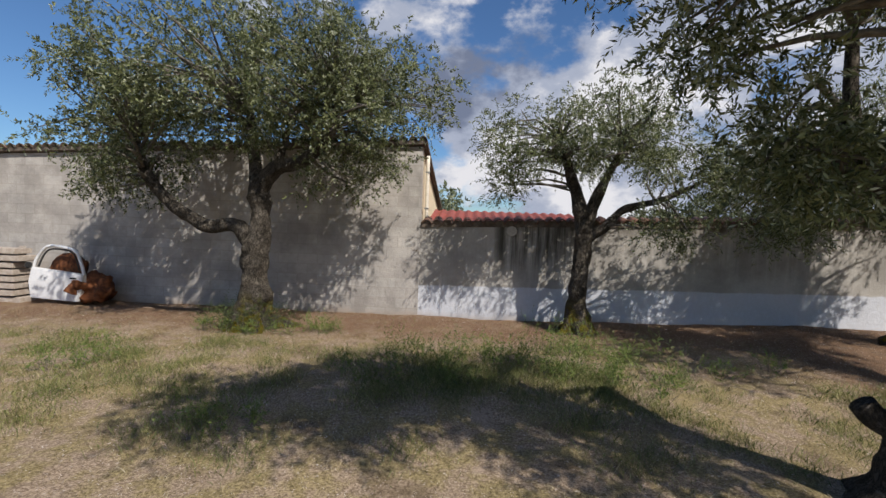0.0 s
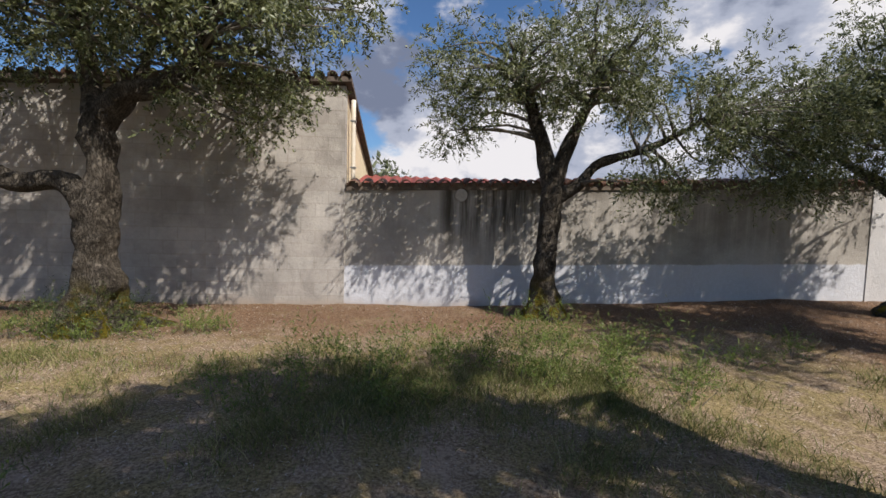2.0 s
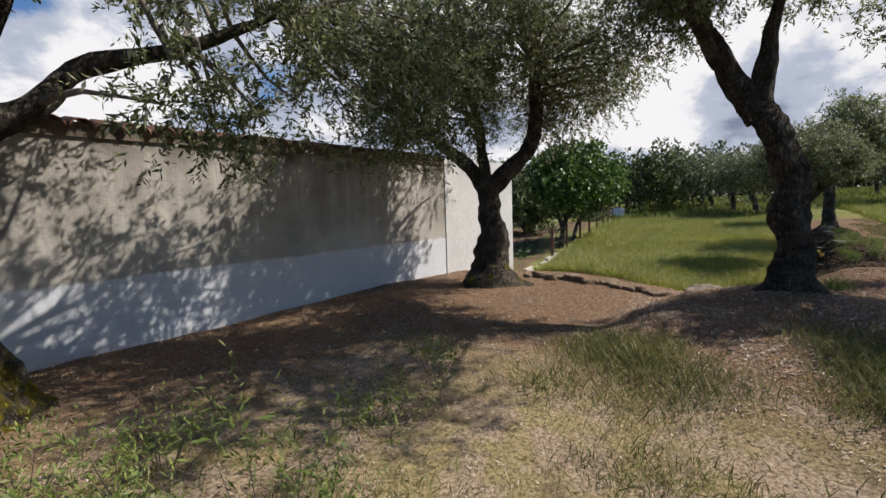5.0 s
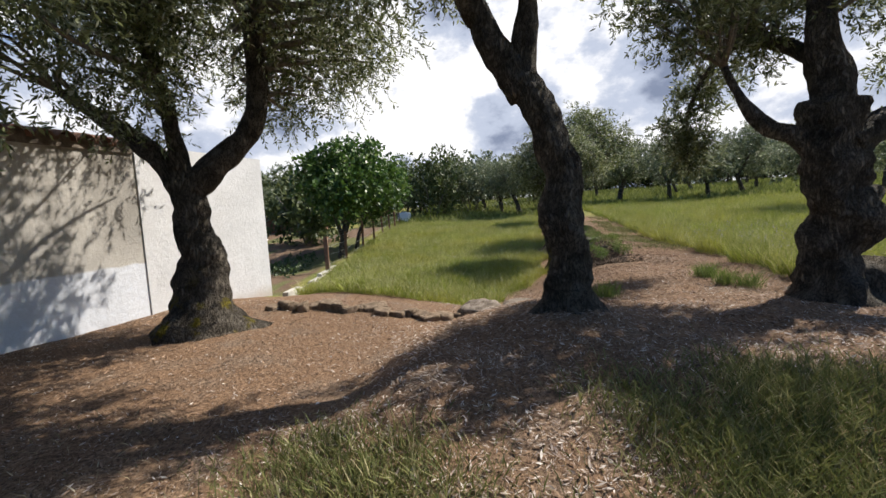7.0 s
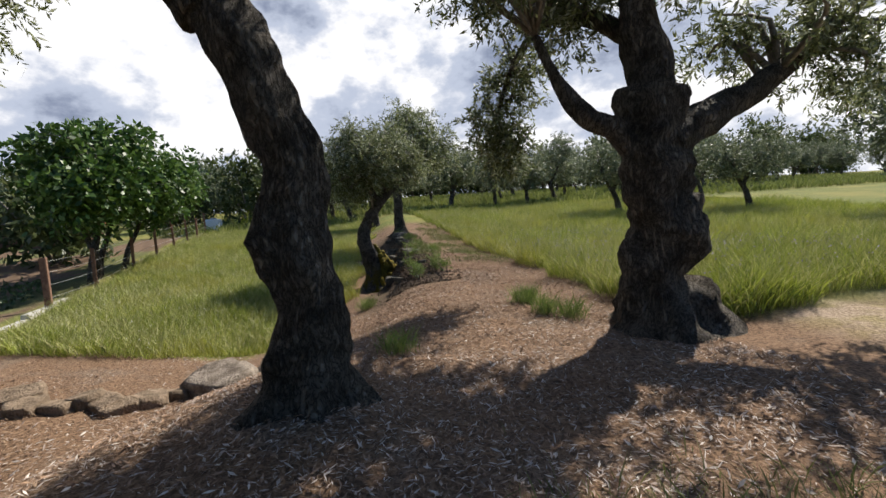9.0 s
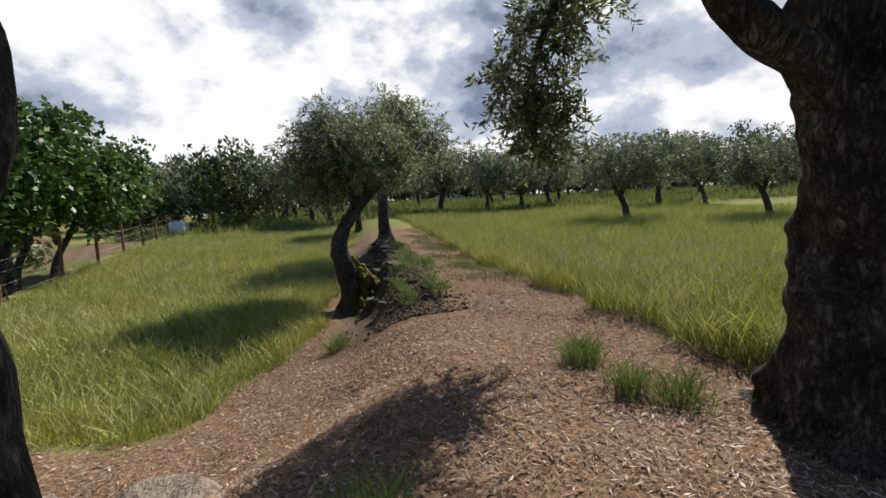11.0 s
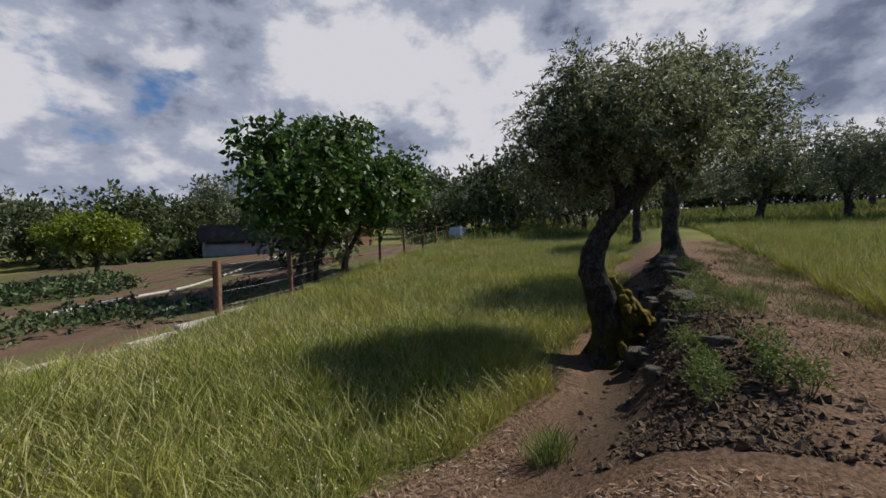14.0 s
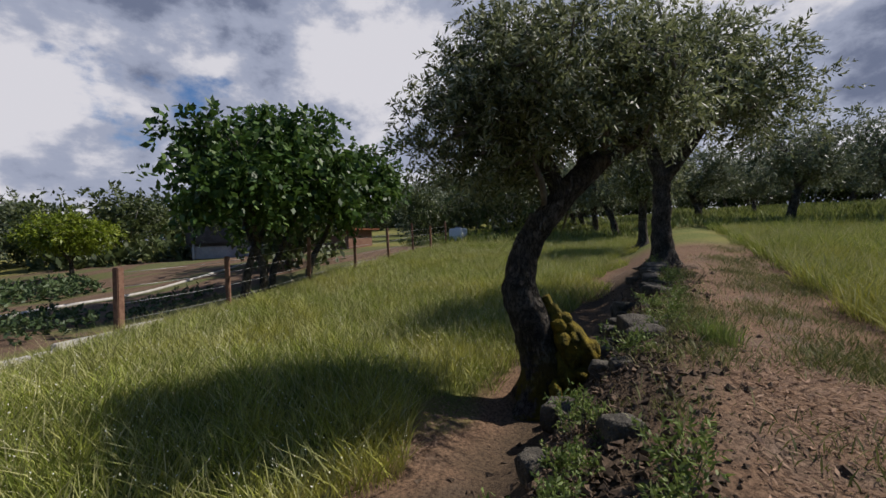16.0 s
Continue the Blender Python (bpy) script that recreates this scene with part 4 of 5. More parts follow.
for x, y, s in ((20.5, 22.8, 0.95), (22.5, 28.5, 0.85)):
    build_tree("citrus_tree", (x, y, g(x, y) - 0.05), [(0, 0, 0, 0.09), (0.02, 0, 0.5, 0.07), (0, 0.02, 0.9, 0.06)],
               [[(0, 0, 0.7, 0.05), (0.3, 0.1, 1.1, 0.04), (0.5, 0.2, 1.6, 0.02)], [(0, 0, 0.7, 0.05), (-0.3, -0.1, 1.1, 0.04), (-0.4, -0.2, 1.6, 0.02)]],
               [(0, 0, 1.75 * s, 1.35 * s, 1.35 * s, 0.62 * s)], "round yellow-green citrus tree in the garden", "citrus tree", clumps=70, per=18, leaves=8, leaf=0.11, wide=0.05,
               length=0.2, spread=0.35, foliage=M_CITRUS, seed=int(x), flare=0.2, knobs=0.05, group="fruit trees", sides=8)


def bush(x, y, s, tall, seed, material=None, label="dense green bush in the hedgerow", leaf=0.2):
    rng = np.random.default_rng(seed)
    b = thing("bush", (x, y, g(x, y) - 0.05), label, "bush", "hedgerow")
    stems = [[(0.1 * math.cos(a), 0.1 * math.sin(a), 0, 0.05), (0.35 * s * math.cos(a), 0.35 * s * math.sin(a), tall * 0.4, 0.035), (0.7 * s * math.cos(a), 0.7 * s * math.sin(a), tall * 0.75, 0.015)] for a in (0.3, 1.8, 3.1, 4.6)]
    for st in stems:
        tubes("stem", [st], M_TWIG, b, steps=3, sides=6)
    c = crown_centres([(0, 0, tall * 0.55, s, s, tall * 0.5), (0.5 * s, 0.2, tall * 0.75, s * 0.6, s * 0.6, tall * 0.3)], int(26 + 8 * s), rng, 0.2)
    q, t = sprays(c, 0.55 * s ** 0.5, 13, 7, 0.35, leaf, leaf * 0.5, 0.2, rng)
    tagged(child("crown", big_mesh("crown", q, 4, material or M_BUSH), b), kind="stuff")
    return b


hedge = [bush(0, 0, 1.7, 2.6, 51), bush(0, 0, 1.9, 3.4, 53, M_OLIVE_FAR), bush(0, 0, 1.5, 2.2, 57)]
rows = [(36 + 2.7 * i + RNG.normal(), 40 - 1.1 * i + RNG.normal() * 1.2) for i in range(10)] + [(16 + 2.2 * i + RNG.normal() * 0.5, 34 + RNG.normal() * 1.5 + 0.3 * i) for i in range(11)]
rows += [(14 + 3 * i + RNG.normal(), 42 + RNG.normal() * 2) for i in range(11)] + [(38 + 2.4 * i, 19 + 1.2 * i + RNG.normal()) for i in range(9)] + [(60 + 3 * i, -60 + 9 * i) for i in range(16)]
rows += [(66 + 8 * RNG.random(), -72 + 3.1 * i) for i in range(40)] + [(64 - 0.9 * i, 24 + 2.6 * i) for i in range(12)]
rows += [(-0.5 + 2.3 * i + RNG.normal() * 0.4, 21.5 + RNG.normal() * 0.8) for i in range(8)]
rows += [(36.0, 13.0), (38.5, 10.5), (24.5, 16.6), (23.0, 31.5), (19.0, 30.0)]
for i, (x, y) in enumerate(rows):
    turn = pose(x, y, g(x, y) - 0.05, 0, 0, RNG.random() * 360)
    if i < 3:
        hedge[i].matrix_basis = turn
    else:
        s = 0.8 + 0.6 * RNG.random()
        s = s * 1.7 if x > 62 else 0.62 * s if x < 17 and y < 24 else s
        copy_thing(hedge[i % 3], turn).scale = (s, s, s * (0.8 + 0.5 * RNG.random()))


# ---- grass, weeds, chips ----
def blades(x, y, tall, wide, lean, rng, material, name, label, category="grass"):
    n = len(x)
    base = np.stack([x, y, height(x, y) - 0.015], 1)
    a = rng.random(n) * 2 * np.pi
    side = np.stack([np.cos(a), np.sin(a), np.zeros(n)], 1)
    b = rng.random(n) * 2 * np.pi
    over = np.stack([np.cos(b), np.sin(b), np.zeros(n)], 1) * (lean * (0.3 + rng.random(n)) * tall)[:, None]
    h = np.stack([np.zeros(n), np.zeros(n), tall], 1)
    w = side * wide[:, None]
    m = base + h * 0.55 + over * 0.35
    tip = base + h + over
    ob = new(name, big_mesh(name, np.stack([base, m + w, tip, m - w], 1), 4, material))
    return tagged(ob, label, category, kind="stuff")


def inside_left(x, y):
    lim = 6.35 + 0.45 * np.maximum(0, 15.0 - x) - 0.5 * smooth(15, 22, x)
    lim = lim + 0.25 * lumps(x, y, 1.6)
    far = 11.3 + 0.2 * (x - 14)
    return (x > 12.5 + 0.25 * lumps(x, y, 1.3) + 0.25 * np.maximum(y - 7.5, 0)) & (y > lim) & (y < far) & (x < 34)


def inside_right(x, y):
    return (x > 10.9 + 0.3 * lumps(x, y, 1.4)) & (y < 3.05 + 0.25 * lumps(x, y, 1.7) + 0.02 * (x - 14))


rng = np.random.default_rng(61)
# near meadow
n = 380000
x, y = 11.4 + 22.6 * rng.random(n) ** 1.5, 5.6 + 9.6 * rng.random(n)
k = inside_left(x, y)
x, y = x[k], y[k]
tall = (0.06 + 0.16 * rng.random(len(x))) * (1 + 0.3 * lumps(x, y, 0.9)) * (1 + 0.3 * lumps(x + 5, y, 3.7))
blades(x, y, tall, 0.002 + 0.004 * rng.random(len(x)) ** 1.5, 0.75, rng, M_GRASS, "meadow_grass", "yellow-green seeding meadow grass")
n = 300000
x, y = 10.6 + 24 * rng.random(n) ** 1.5, 3.6 - 16 * rng.random(n) ** 1.4
k = inside_right(x, y)
x, y = x[k], y[k]
tall = (0.10 + 0.24 * rng.random(len(x))) * (1 + 0.25 * lumps(x, y, 0.8)) * (1 + 0.28 * lumps(x + 5, y, 3.3))
blades(x, y, tall, 0.002 + 0.005 * rng.random(len(x)) ** 1.5, 0.8, rng, M_GRASS, "meadow_grass", "tall yellow-green grass under the olive grove")
n = 70000
x, y = 32 + 55 * rng.random(n) ** 1.3, -45 + 62 * rng.random(n)
blades(x, y, 0.3 + 0.25 * rng.random(n), 0.02 + 0.02 * rng.random(n), 0.6, rng, M_GRASS_FAR, "meadow_grass", "rough grass between the far olive trees")


def patches(count, spots, spread, rng):
    c = np.array(spots, float)[rng.integers(0, len(spots), count)]
    return c[:, 0] + rng.normal(size=count) * spread, c[:, 1] + rng.normal(size=count) * spread


# yard weeds
spots = [(-4 + 9 * rng.random(), 5.2 + 4.2 * rng.random()) for _ in range(60)] + [(-7 + 5 * rng.random(), 5.5 + 3.5 * rng.random()) for _ in range(30)]
spots += [(0.5 + 3.2 * rng.random(), 7.2 + 1.2 * rng.random()) for _ in range(45)] + [(5.2 + 3.2 * rng.random(), 5.0 + 2.0 * rng.random()) for _ in range(14)]
spots += [(6.9 + 1.5 * rng.random(), 4.1 + 1.7 * rng.random()) for _ in range(50)] + [(6.4 + 1.6 * rng.random(), 7.0 + 0.9 * rng.random()) for _ in range(16)]
x, y = patches(95000, spots, 0.2, rng)
blades(x, y, 0.03 + 0.13 * rng.random(len(x)) ** 2, 0.0018 + 0.0028 * rng.random(len(x)), 0.9, rng, M_YARD, "weed_grass", "short patchy weeds and grass on bare earth")
x, y = -9 + 17 * rng.random(20000), 3.2 + 7.4 * rng.random(20000)
blades(x, y, 0.02 + 0.05 * rng.random(len(x)), 0.002 + 0.003 * rng.random(len(x)), 1.4, rng, M_STRAW, "dry_grass", "dry flattened grass stalks on the earth")
x, y = patches(2000, [(12.0, 4.1), (12.1, 4.0), (11.5, 4.05), (11.3, 3.85), (16.9, 4.4), (14.3, 5.9), (10.75, 5.6)], 0.07, rng)
blades(x, y, 0.08 + 0.18 * rng.random(len(x)), 0.002 + 0.002 * rng.random(len(x)), 0.7, rng, M_WEED, "grass_tuft", "green grass tufts on the terrace")


M_REDCHIP = mat_pieces("red_chip", (0.44, 0.285, 0.185), (0.06, 0.034, 0.022), 0.92, "island", 0.3)


spots = [(15.2 + 9 * rng.random(), 3.2 + 0.9 * rng.random()) for _ in range(70)] + [(15.5 + 5 * rng.random(), 4.4 + 0.35 * rng.random()) for _ in range(30)]
x, y = patches(26000, spots, 0.16, rng)
blades(x, y, 0.02 + 0.09 * rng.random(len(x)) ** 2, 0.0018 + 0.0026 * rng.random(len(x)), 0.9, rng, M_YARD, "path_grass", "thin short grass creeping over the path")


def flakes(x, y, size, rng, material, name, label):
    n = len(x)
    a = rng.random(n) * 2 * np.pi
    d = np.stack([np.cos(a), np.sin(a), rng.normal(size=n) * 0.25], 1) * size[:, None]
    e = np.stack([-np.sin(a), np.cos(a), rng.normal(size=n) * 0.35], 1) * (size * (0.09 + 0.2 * rng.random(n) ** 2))[:, None]
    c = np.stack([x, y, height(x, y) + 0.006 + 0.012 * rng.random(n)], 1)
    return tagged(new(name, big_mesh(name, np.stack([c - d, c - e, c + d, c + e], 1), 4, material)), label, "wood chips", kind="stuff")


n = 95000
x, y = 5.2 + 12 * rng.random(n), 3.0 + 6.5 * rng.random(n)
k = (rng.random(n) < smooth(5.2, 8.2, x + 0.4 * lumps(x, y, 2.0))) & ~inside_left(x, y) & ~inside_right(x, y) & ~((x > 13.8) & (y > 4.4) & (y < 6.1))
flakes(x[k], y[k], 0.006 + 0.022 * rng.random(k.sum()) ** 2, rng, M_CHIP, "wood_chips", "reddish brown wood chips spread over the terrace")
n = 170000
x, y = 5.6 + 9.2 * rng.random(n) ** 1.5, 3.0 + 6.4 * rng.random(n)
likely = smooth(6.2, 8.4, x + 0.5 * lumps(x, y, 2.3)) * smooth(9.0, 7.0, y + 0.45 * lumps(x, y, 1.9)) * (0.62 + 0.3 * lumps(x, y, 3.1)) * (0.3 + 0.7 * smooth(12.2, 9.6, x))
k = (rng.random(n) < likely) & ~inside_left(x, y) & ~inside_right(x, y) & ~((x > 13.8) & (y > 4.4) & (y < 6.1))
flakes(x[k], y[k], 0.007 + 0.024 * rng.random(k.sum()) ** 1.8, rng, M_PALECHIP, "leaf_litter", "pale dry olive leaves fallen under the trees")
n = 210000
x, y = 8.6 + 8.5 * rng.random(n) ** 1.3, 3.0 + 4.6 * rng.random(n)
k = (rng.random(n) < smooth(8.6, 10.6, x) * (0.6 + 0.35 * lumps(x, y, 2.2))) & ~inside_left(x, y) & ~inside_right(x, y) & ~((x > 13.8) & (y > 4.4) & (y < 6.1))
flakes(x[k], y[k], 0.007 + 0.024 * rng.random(k.sum()) ** 1.7, rng, M_REDCHIP, "wood_chips", "fine red-brown shredded prunings on the path")
n = 90000
x, y = -9 + 21 * rng.random(n), 11.9 - 3.6 * rng.random(n) ** 1.5
flakes(x[::3], y[::3], 0.008 + 0.018 * rng.random(n // 3) ** 2, rng, M_PALECHIP, "leaf_litter", "pale dry leaves along the foot of the wall")
flakes(x, y, 0.008 + 0.02 * rng.random(n) ** 2, rng, M_REDCHIP, "wood_chips", "brown wood chips along the foot of the wall")
n = 45000
x, y = -7 + 15 * rng.random(n), 3.4 + 6.6 * rng.random(n)
flakes(x, y, 0.006 + 0.012 * rng.random(n), rng, M_PALECHIP, "leaf_litter", "scattered dry leaves on the bare yard")


def blooms(x, y, up, size, rng, material, name, label):
    n = len(x)
    a = rng.random(n) * 2 * np.pi
    d = np.stack([np.cos(a), np.sin(a), rng.normal(size=n) * 0.5], 1) * size
    e = np.stack([-np.sin(a), np.cos(a), rng.normal(size=n) * 0.5], 1) * size
    c = np.stack([x, y, height(x, y) + up], 1)
    return tagged(new(name, big_mesh(name, np.stack([c - d, c - e, c + d, c + e], 1), 4, material)), label, "wild flowers", kind="stuff")


M_PETAL = mat_pieces("white_petal", (0.80, 0.80, 0.76), (0.78, 0.74, 0.45), 0.7, "island", 0.1)
M_PURPLE = mat_pieces("purple_petal", (0.30, 0.22, 0.48), (0.42, 0.34, 0.56), 0.7, "island", 0.1)
x, y = 12.3 + 9 * rng.random(5000), 6.2 + 5 * rng.random(5000)
k = inside_left(x, y)
blooms(x[k], y[k], 0.09 + 0.14 * rng.random(k.sum()), 0.005, rng, M_PETAL, "wild_flowers", "tiny white and yellow flowers in the meadow")
x, y = 11 + 8 * rng.random(1500), 3.0 - 4 * rng.random(1500)
k = inside_right(x, y)
blooms(x[k], y[k], 0.22 + 0.2 * rng.random(k.sum()), 0.009, rng, M_PURPLE, "wild_flowers", "purple flower heads in the tall grass")
# wispy pale seed heads over the grass
n = 60000
x, y = 12 + 20 * rng.random(n) ** 1.5, 5.8 + 9 * rng.random(n)
k = inside_left(x, y)
blades(x[k], y[k], 0.16 + 0.18 * rng.random(k.sum()), 0.002 + 0.003 * rng.random(k.sum()), 0.9, rng, M_SEED, "grass_seed_heads", "pale seed stalks standing over the meadow")
n = 50000
x, y = 10.9 + 20 * rng.random(n) ** 1.5, 3.2 - 12 * rng.random(n) ** 1.4
k = inside_right(x, y)
blades(x[k], y[k], 0.22 + 0.25 * rng.random(k.sum()), 0.002 + 0.0035 * rng.random(k.sum()), 0.7, rng, M_SEED, "grass_seed_heads", "pale seed stalks standing over the tall grass")

# crumbled dark earth on the face of the bank
M_CLOD = mat_pieces("dark_clod", (0.06, 0.043, 0.029), (0.19, 0.13, 0.085), 0.97, "island", 0.8)
n = 15000
x, y = 14.0 + 7 * rng.random(n) ** 1.3, 5.0 + 0.3 * rng.normal(size=n)
size = 0.004 + 0.026 * rng.random(n) ** 5
c = np.stack([x, y, height(x, y) + size * 0.2], 1)
corner = np.array([(1, 0, 0), (0, 1, 0), (-1, 0, 0), (0, -1, 0), (0, 0, 0.7), (0, 0, -0.7)], float)
turn = rng.random(n)[:, None] * 6.28
spun = np.stack([corner[:, 0] * np.cos(turn) - corner[:, 1] * np.sin(turn), corner[:, 0] * np.sin(turn) + corner[:, 1] * np.cos(turn), np.repeat(corner[None, :, 2], n, 0)], 2)
v = c[:, None] + (spun + rng.normal(size=(n, 6, 3)) * 0.3) * size[:, None, None]
clods = np.concatenate([v[:, [a, b, d]] for a, b, d in ((0, 1, 4), (1, 2, 4), (2, 3, 4), (3, 0, 4), (1, 0, 5), (2, 1, 5), (3, 2, 5), (0, 3, 5))])
tagged(new("soil_clods", big_mesh("soil_clods", clods, 3, M_CLOD)), "dark crumbled earth clods on the bank", "soil", kind="stuff")

# ---- roof tiles ----
def tile_mesh(r, long, drop):
    """A half-round clay tile lying along y, its near end at the origin, thick walls, slightly tapered."""
    verts, faces = [], []
    n = 7
    for y, s in ((0, 1.0), (long, 0.86)):
        for rad in (r * s, (r - 0.014) * s):
            for i in range(n + 1):
                a = math.pi * i / n
                verts.append((rad * math.cos(a), y, rad * math.sin(a) + drop * y / long))
    k = n + 1
    for i in range(n):
        faces += [(i, i + 1, 2 * k + i + 1, 2 * k + i), (k + i + 1, k + i, 3 * k + i, 3 * k + i + 1), (i + 1, i, k + i, k + i + 1), (2 * k + i, 2 * k + i + 1, 3 * k + i + 1, 3 * k + i)]
    faces += [(0, 2 * k, 3 * k, k), (n, k + n, 3 * k + n, 2 * k + n)]
    return mesh_of("tile", verts, faces, M_TILE, True)


rt = random.Random(5)
TILE = tile_mesh(0.12, 0.5, 0.10)
x = 0.16
while x < 10.8:
    ob = child("tile", TILE, wall_yard)
    top = 2.30 + 0.36 * x / 10.9
    ob.matrix_basis = pose(x, WALL_Y - 0.10 + rt.uniform(-0.02, 0.02), top + 0.005, rt.uniform(-2, 2), rt.uniform(-4, 4), rt.uniform(-3, 3))
    x += 0.25
# channel bed under the covers, filled out dark for the shade inside the tiles
bm = boxed(0.02, 10.88, WALL_Y - 0.03, WALL_Y + 0.36, 0, 1)
for v in bm.verts:
    v.co.z = 2.24 + 0.36 * v.co.x / 10.9 + 0.15 * v.co.z + 0.05 * (v.co.y - WALL_Y)
part("tile_bed", bm, mat_plain("shaded_bed", (0.09, 0.072, 0.058), (0.19, 0.155, 0.125), 9, 0.95, 0.6), wall_yard, "channel bed of the coping, dark for the tiles' shade")

roof = thing("roof", (0, 0, 0), "low-pitched clay tile roof with dark mossy edge", "roof", kind="structure")
bm = bmesh.new()
corners = ((-14.2, WALL_Y - 0.14, 3.66), (0.12, WALL_Y - 0.14, 4.23), (0.12, WALL_Y + 6.3, 2.72), (-14.2, WALL_Y + 6.3, 2.3))
lowr = [bm.verts.new(c) for c in corners]
upr = [bm.verts.new((c[0], c[1], c[2] + 0.09)) for c in corners]
bm.faces.new(lowr[::-1])
bm.faces.new(upr)
for i in range(4):
    bm.faces.new([lowr[i], lowr[(i + 1) % 4], upr[(i + 1) % 4], upr[i]])
part("roof_sheet", bm, mat_plain("mossy_roof", (0.075, 0.06, 0.05), (0.15, 0.12, 0.10), 6, 0.95, 0.6), roof)
x = -13.9
RTILE = tile_mesh(0.10, 0.6, -0.13)
RTILE.materials[0] = mat_pieces("old_roof_tile", (0.16, 0.10, 0.075), (0.08, 0.07, 0.06))
while x < 0.05:
    ob = child("tile", RTILE, roof)
    ob.matrix_basis = pose(x, WALL_Y - 0.2 + rt.uniform(-0.02, 0.02), 3.68 + 0.57 * (x + 14.2) / 14.32 + 0.065, 0, rt.uniform(-4, 4), rt.uniform(-3, 3))
    x += 0.24
# a lean-to behind the yard wall, its red sheets rising away from it
lean_to = thing("roof_lean_to", (0, 0, 0), "red ribbed sheet roof behind the yard wall", "roof", kind="structure")
M_REDROOF = mat_plain("red_roof_sheet", (0.30, 0.07, 0.05), (0.20, 0.06, 0.045), 5, 0.6, 0.3)
for i in range(4):
    verts, faces = [], []
    cells = 24
    for up in (0.0, 0.02):
        for yy, zz in ((WALL_Y + 0.42, 2.40), (WALL_Y + 2.4, 2.75)):
            for k in range(cells + 1):
                verts.append((0.15 + 0.98 * (i + k / cells), yy, zz + up + 0.022 * math.cos(2 * math.pi * k / 6)))
    row = cells + 1
    for k in range(cells):
        faces += [(k + 1, k, row + k, row + k + 1), (2 * row + k, 2 * row + k + 1, 3 * row + k + 1, 3 * row + k), (k, k + 1, 2 * row + k + 1, 2 * row + k)]
    child("roof_sheet", mesh_of("roof_sheet", verts, faces, M_REDROOF), lean_to)
for px in (0.3, 3.9):
    for py, pz in ((WALL_Y + 0.5, 2.38), (WALL_Y + 2.3, 2.70)):
        part("post", boxed(px - 0.05, px + 0.05, py - 0.05, py + 0.05, -0.2, pz, bevel=0.006), M_POST, lean_to)
panel = thing("solar_panel", (-0.95, WALL_Y + 0.7, 4.12), "dark tilted solar panel on the house roof", "solar panel")
bm = boxed(-0.62, 0.62, -0.02, 0.02, 0, 0.62, bevel=0.006)
bmesh.ops.rotate(bm, verts=bm.verts, cent=(0, 0, 0), matrix=Matrix.Rotation(radians(-52), 3, "X"))
part("panel", bm, M_PANEL, panel)
for px in (-0.5, 0.5):
    part("bracket", boxed(px - 0.02, px + 0.02, 0.3, 0.34, -0.2, 0.36, bevel=0.004), M_WIRE, panel)
pipe = thing("drain_pipe", (0.1, WALL_Y + 0.35, 2.3), "cream drain pipe beside the house corner", "pipe")
tubes("pipe", [[(0, 0, 0, 0.045), (0, 0, 0.9, 0.045), (0, 0, 1.72, 0.045)]], M_PIPE, pipe, steps=3, sides=10)
for z in (0.4, 1.3):
    part("clamp", boxed(-0.055, 0.055, -0.055, 0.055, z, z + 0.03, bevel=0.004), M_WIRE, pipe)
gutter = thing("gutter", (0.1, WALL_Y + 5.6, 2.5), "white gutter end below the roof verge", "gutter")
part("channel", boxed(-0.02, 0.22, -0.35, 0.3, 0, 0.16, bevel=0.03), M_PIPE, gutter)

# round patch plate on the wall
plate = thing("wall_plate", (2.22, WALL_Y - 0.03, 2.22), "round pale disc fixed under the coping tiles", "wall plate")
bm = bmesh.new()
bmesh.ops.create_cone(bm, cap_ends=True, segments=28, radius1=0.125, radius2=0.115, depth=0.04)
bmesh.ops.rotate(bm, verts=bm.verts, cent=(0, 0, 0), matrix=Matrix.Rotation(radians(90), 3, "X"))
part("disc", bm, M_CONCRETE, plate)

# ---- scrap beside the house ----
cx, cy = -8.62, 11.15
car_door = thing("car_door", (cx, cy, g(cx, cy) + 0.12), "dented white car door with an open window, upright", "car door")
outline = [(-0.66, 0.0), (0.56, -0.05), (0.68, 0.32), (0.70, 0.62), (-0.62, 0.74), (-0.68, 0.4)]
bm = bmesh.new()
front = [bm.verts.new((x, -0.05 - 0.03 * math.sin(z * 4), z)) for x, z in outline]
back = [bm.verts.new((x, 0.07, z)) for x, z in outline]
bm.faces.new(front)
bm.faces.new(back[::-1])
for i in range(6):
    bm.faces.new([front[i], back[i], back[(i + 1) % 6], front[(i + 1) % 6]])
bmesh.ops.recalc_face_normals(bm, faces=bm.faces)
bmesh.ops.bevel(bm, geom=list(bm.edges), offset=0.02, segments=2, affect="EDGES")
part("door_skin", bm, M_CARPAINT, car_door, "dented white door skin")
tubes("window_frame", [[(-0.62, 0, 0.70, 0.035), (-0.5, 0, 0.98, 0.035), (-0.26, 0, 1.24, 0.035), (0.05, 0, 1.26, 0.035), (0.46, 0, 1.17, 0.035), (0.6, 0, 0.9, 0.035), (0.69, 0, 0.6, 0.035)]], M_CARPAINT, car_door, steps=6, sides=8)
tubes("window_seal", [[(-0.5, 0.02, 0.76, 0.022), (-0.36, 0.02, 1.04, 0.02), (-0.2, 0.02, 1.18, 0.02), (0.1, 0.02, 1.19, 0.02), (0.4, 0.02, 1.1, 0.02), (0.56, 0.02, 0.68, 0.02)]], M_BLACK, car_door, steps=6, sides=6)
part("handle", boxed(0.38, 0.56, -0.085, -0.05, 0.5, 0.54, bevel=0.01), M_BLACK, car_door)
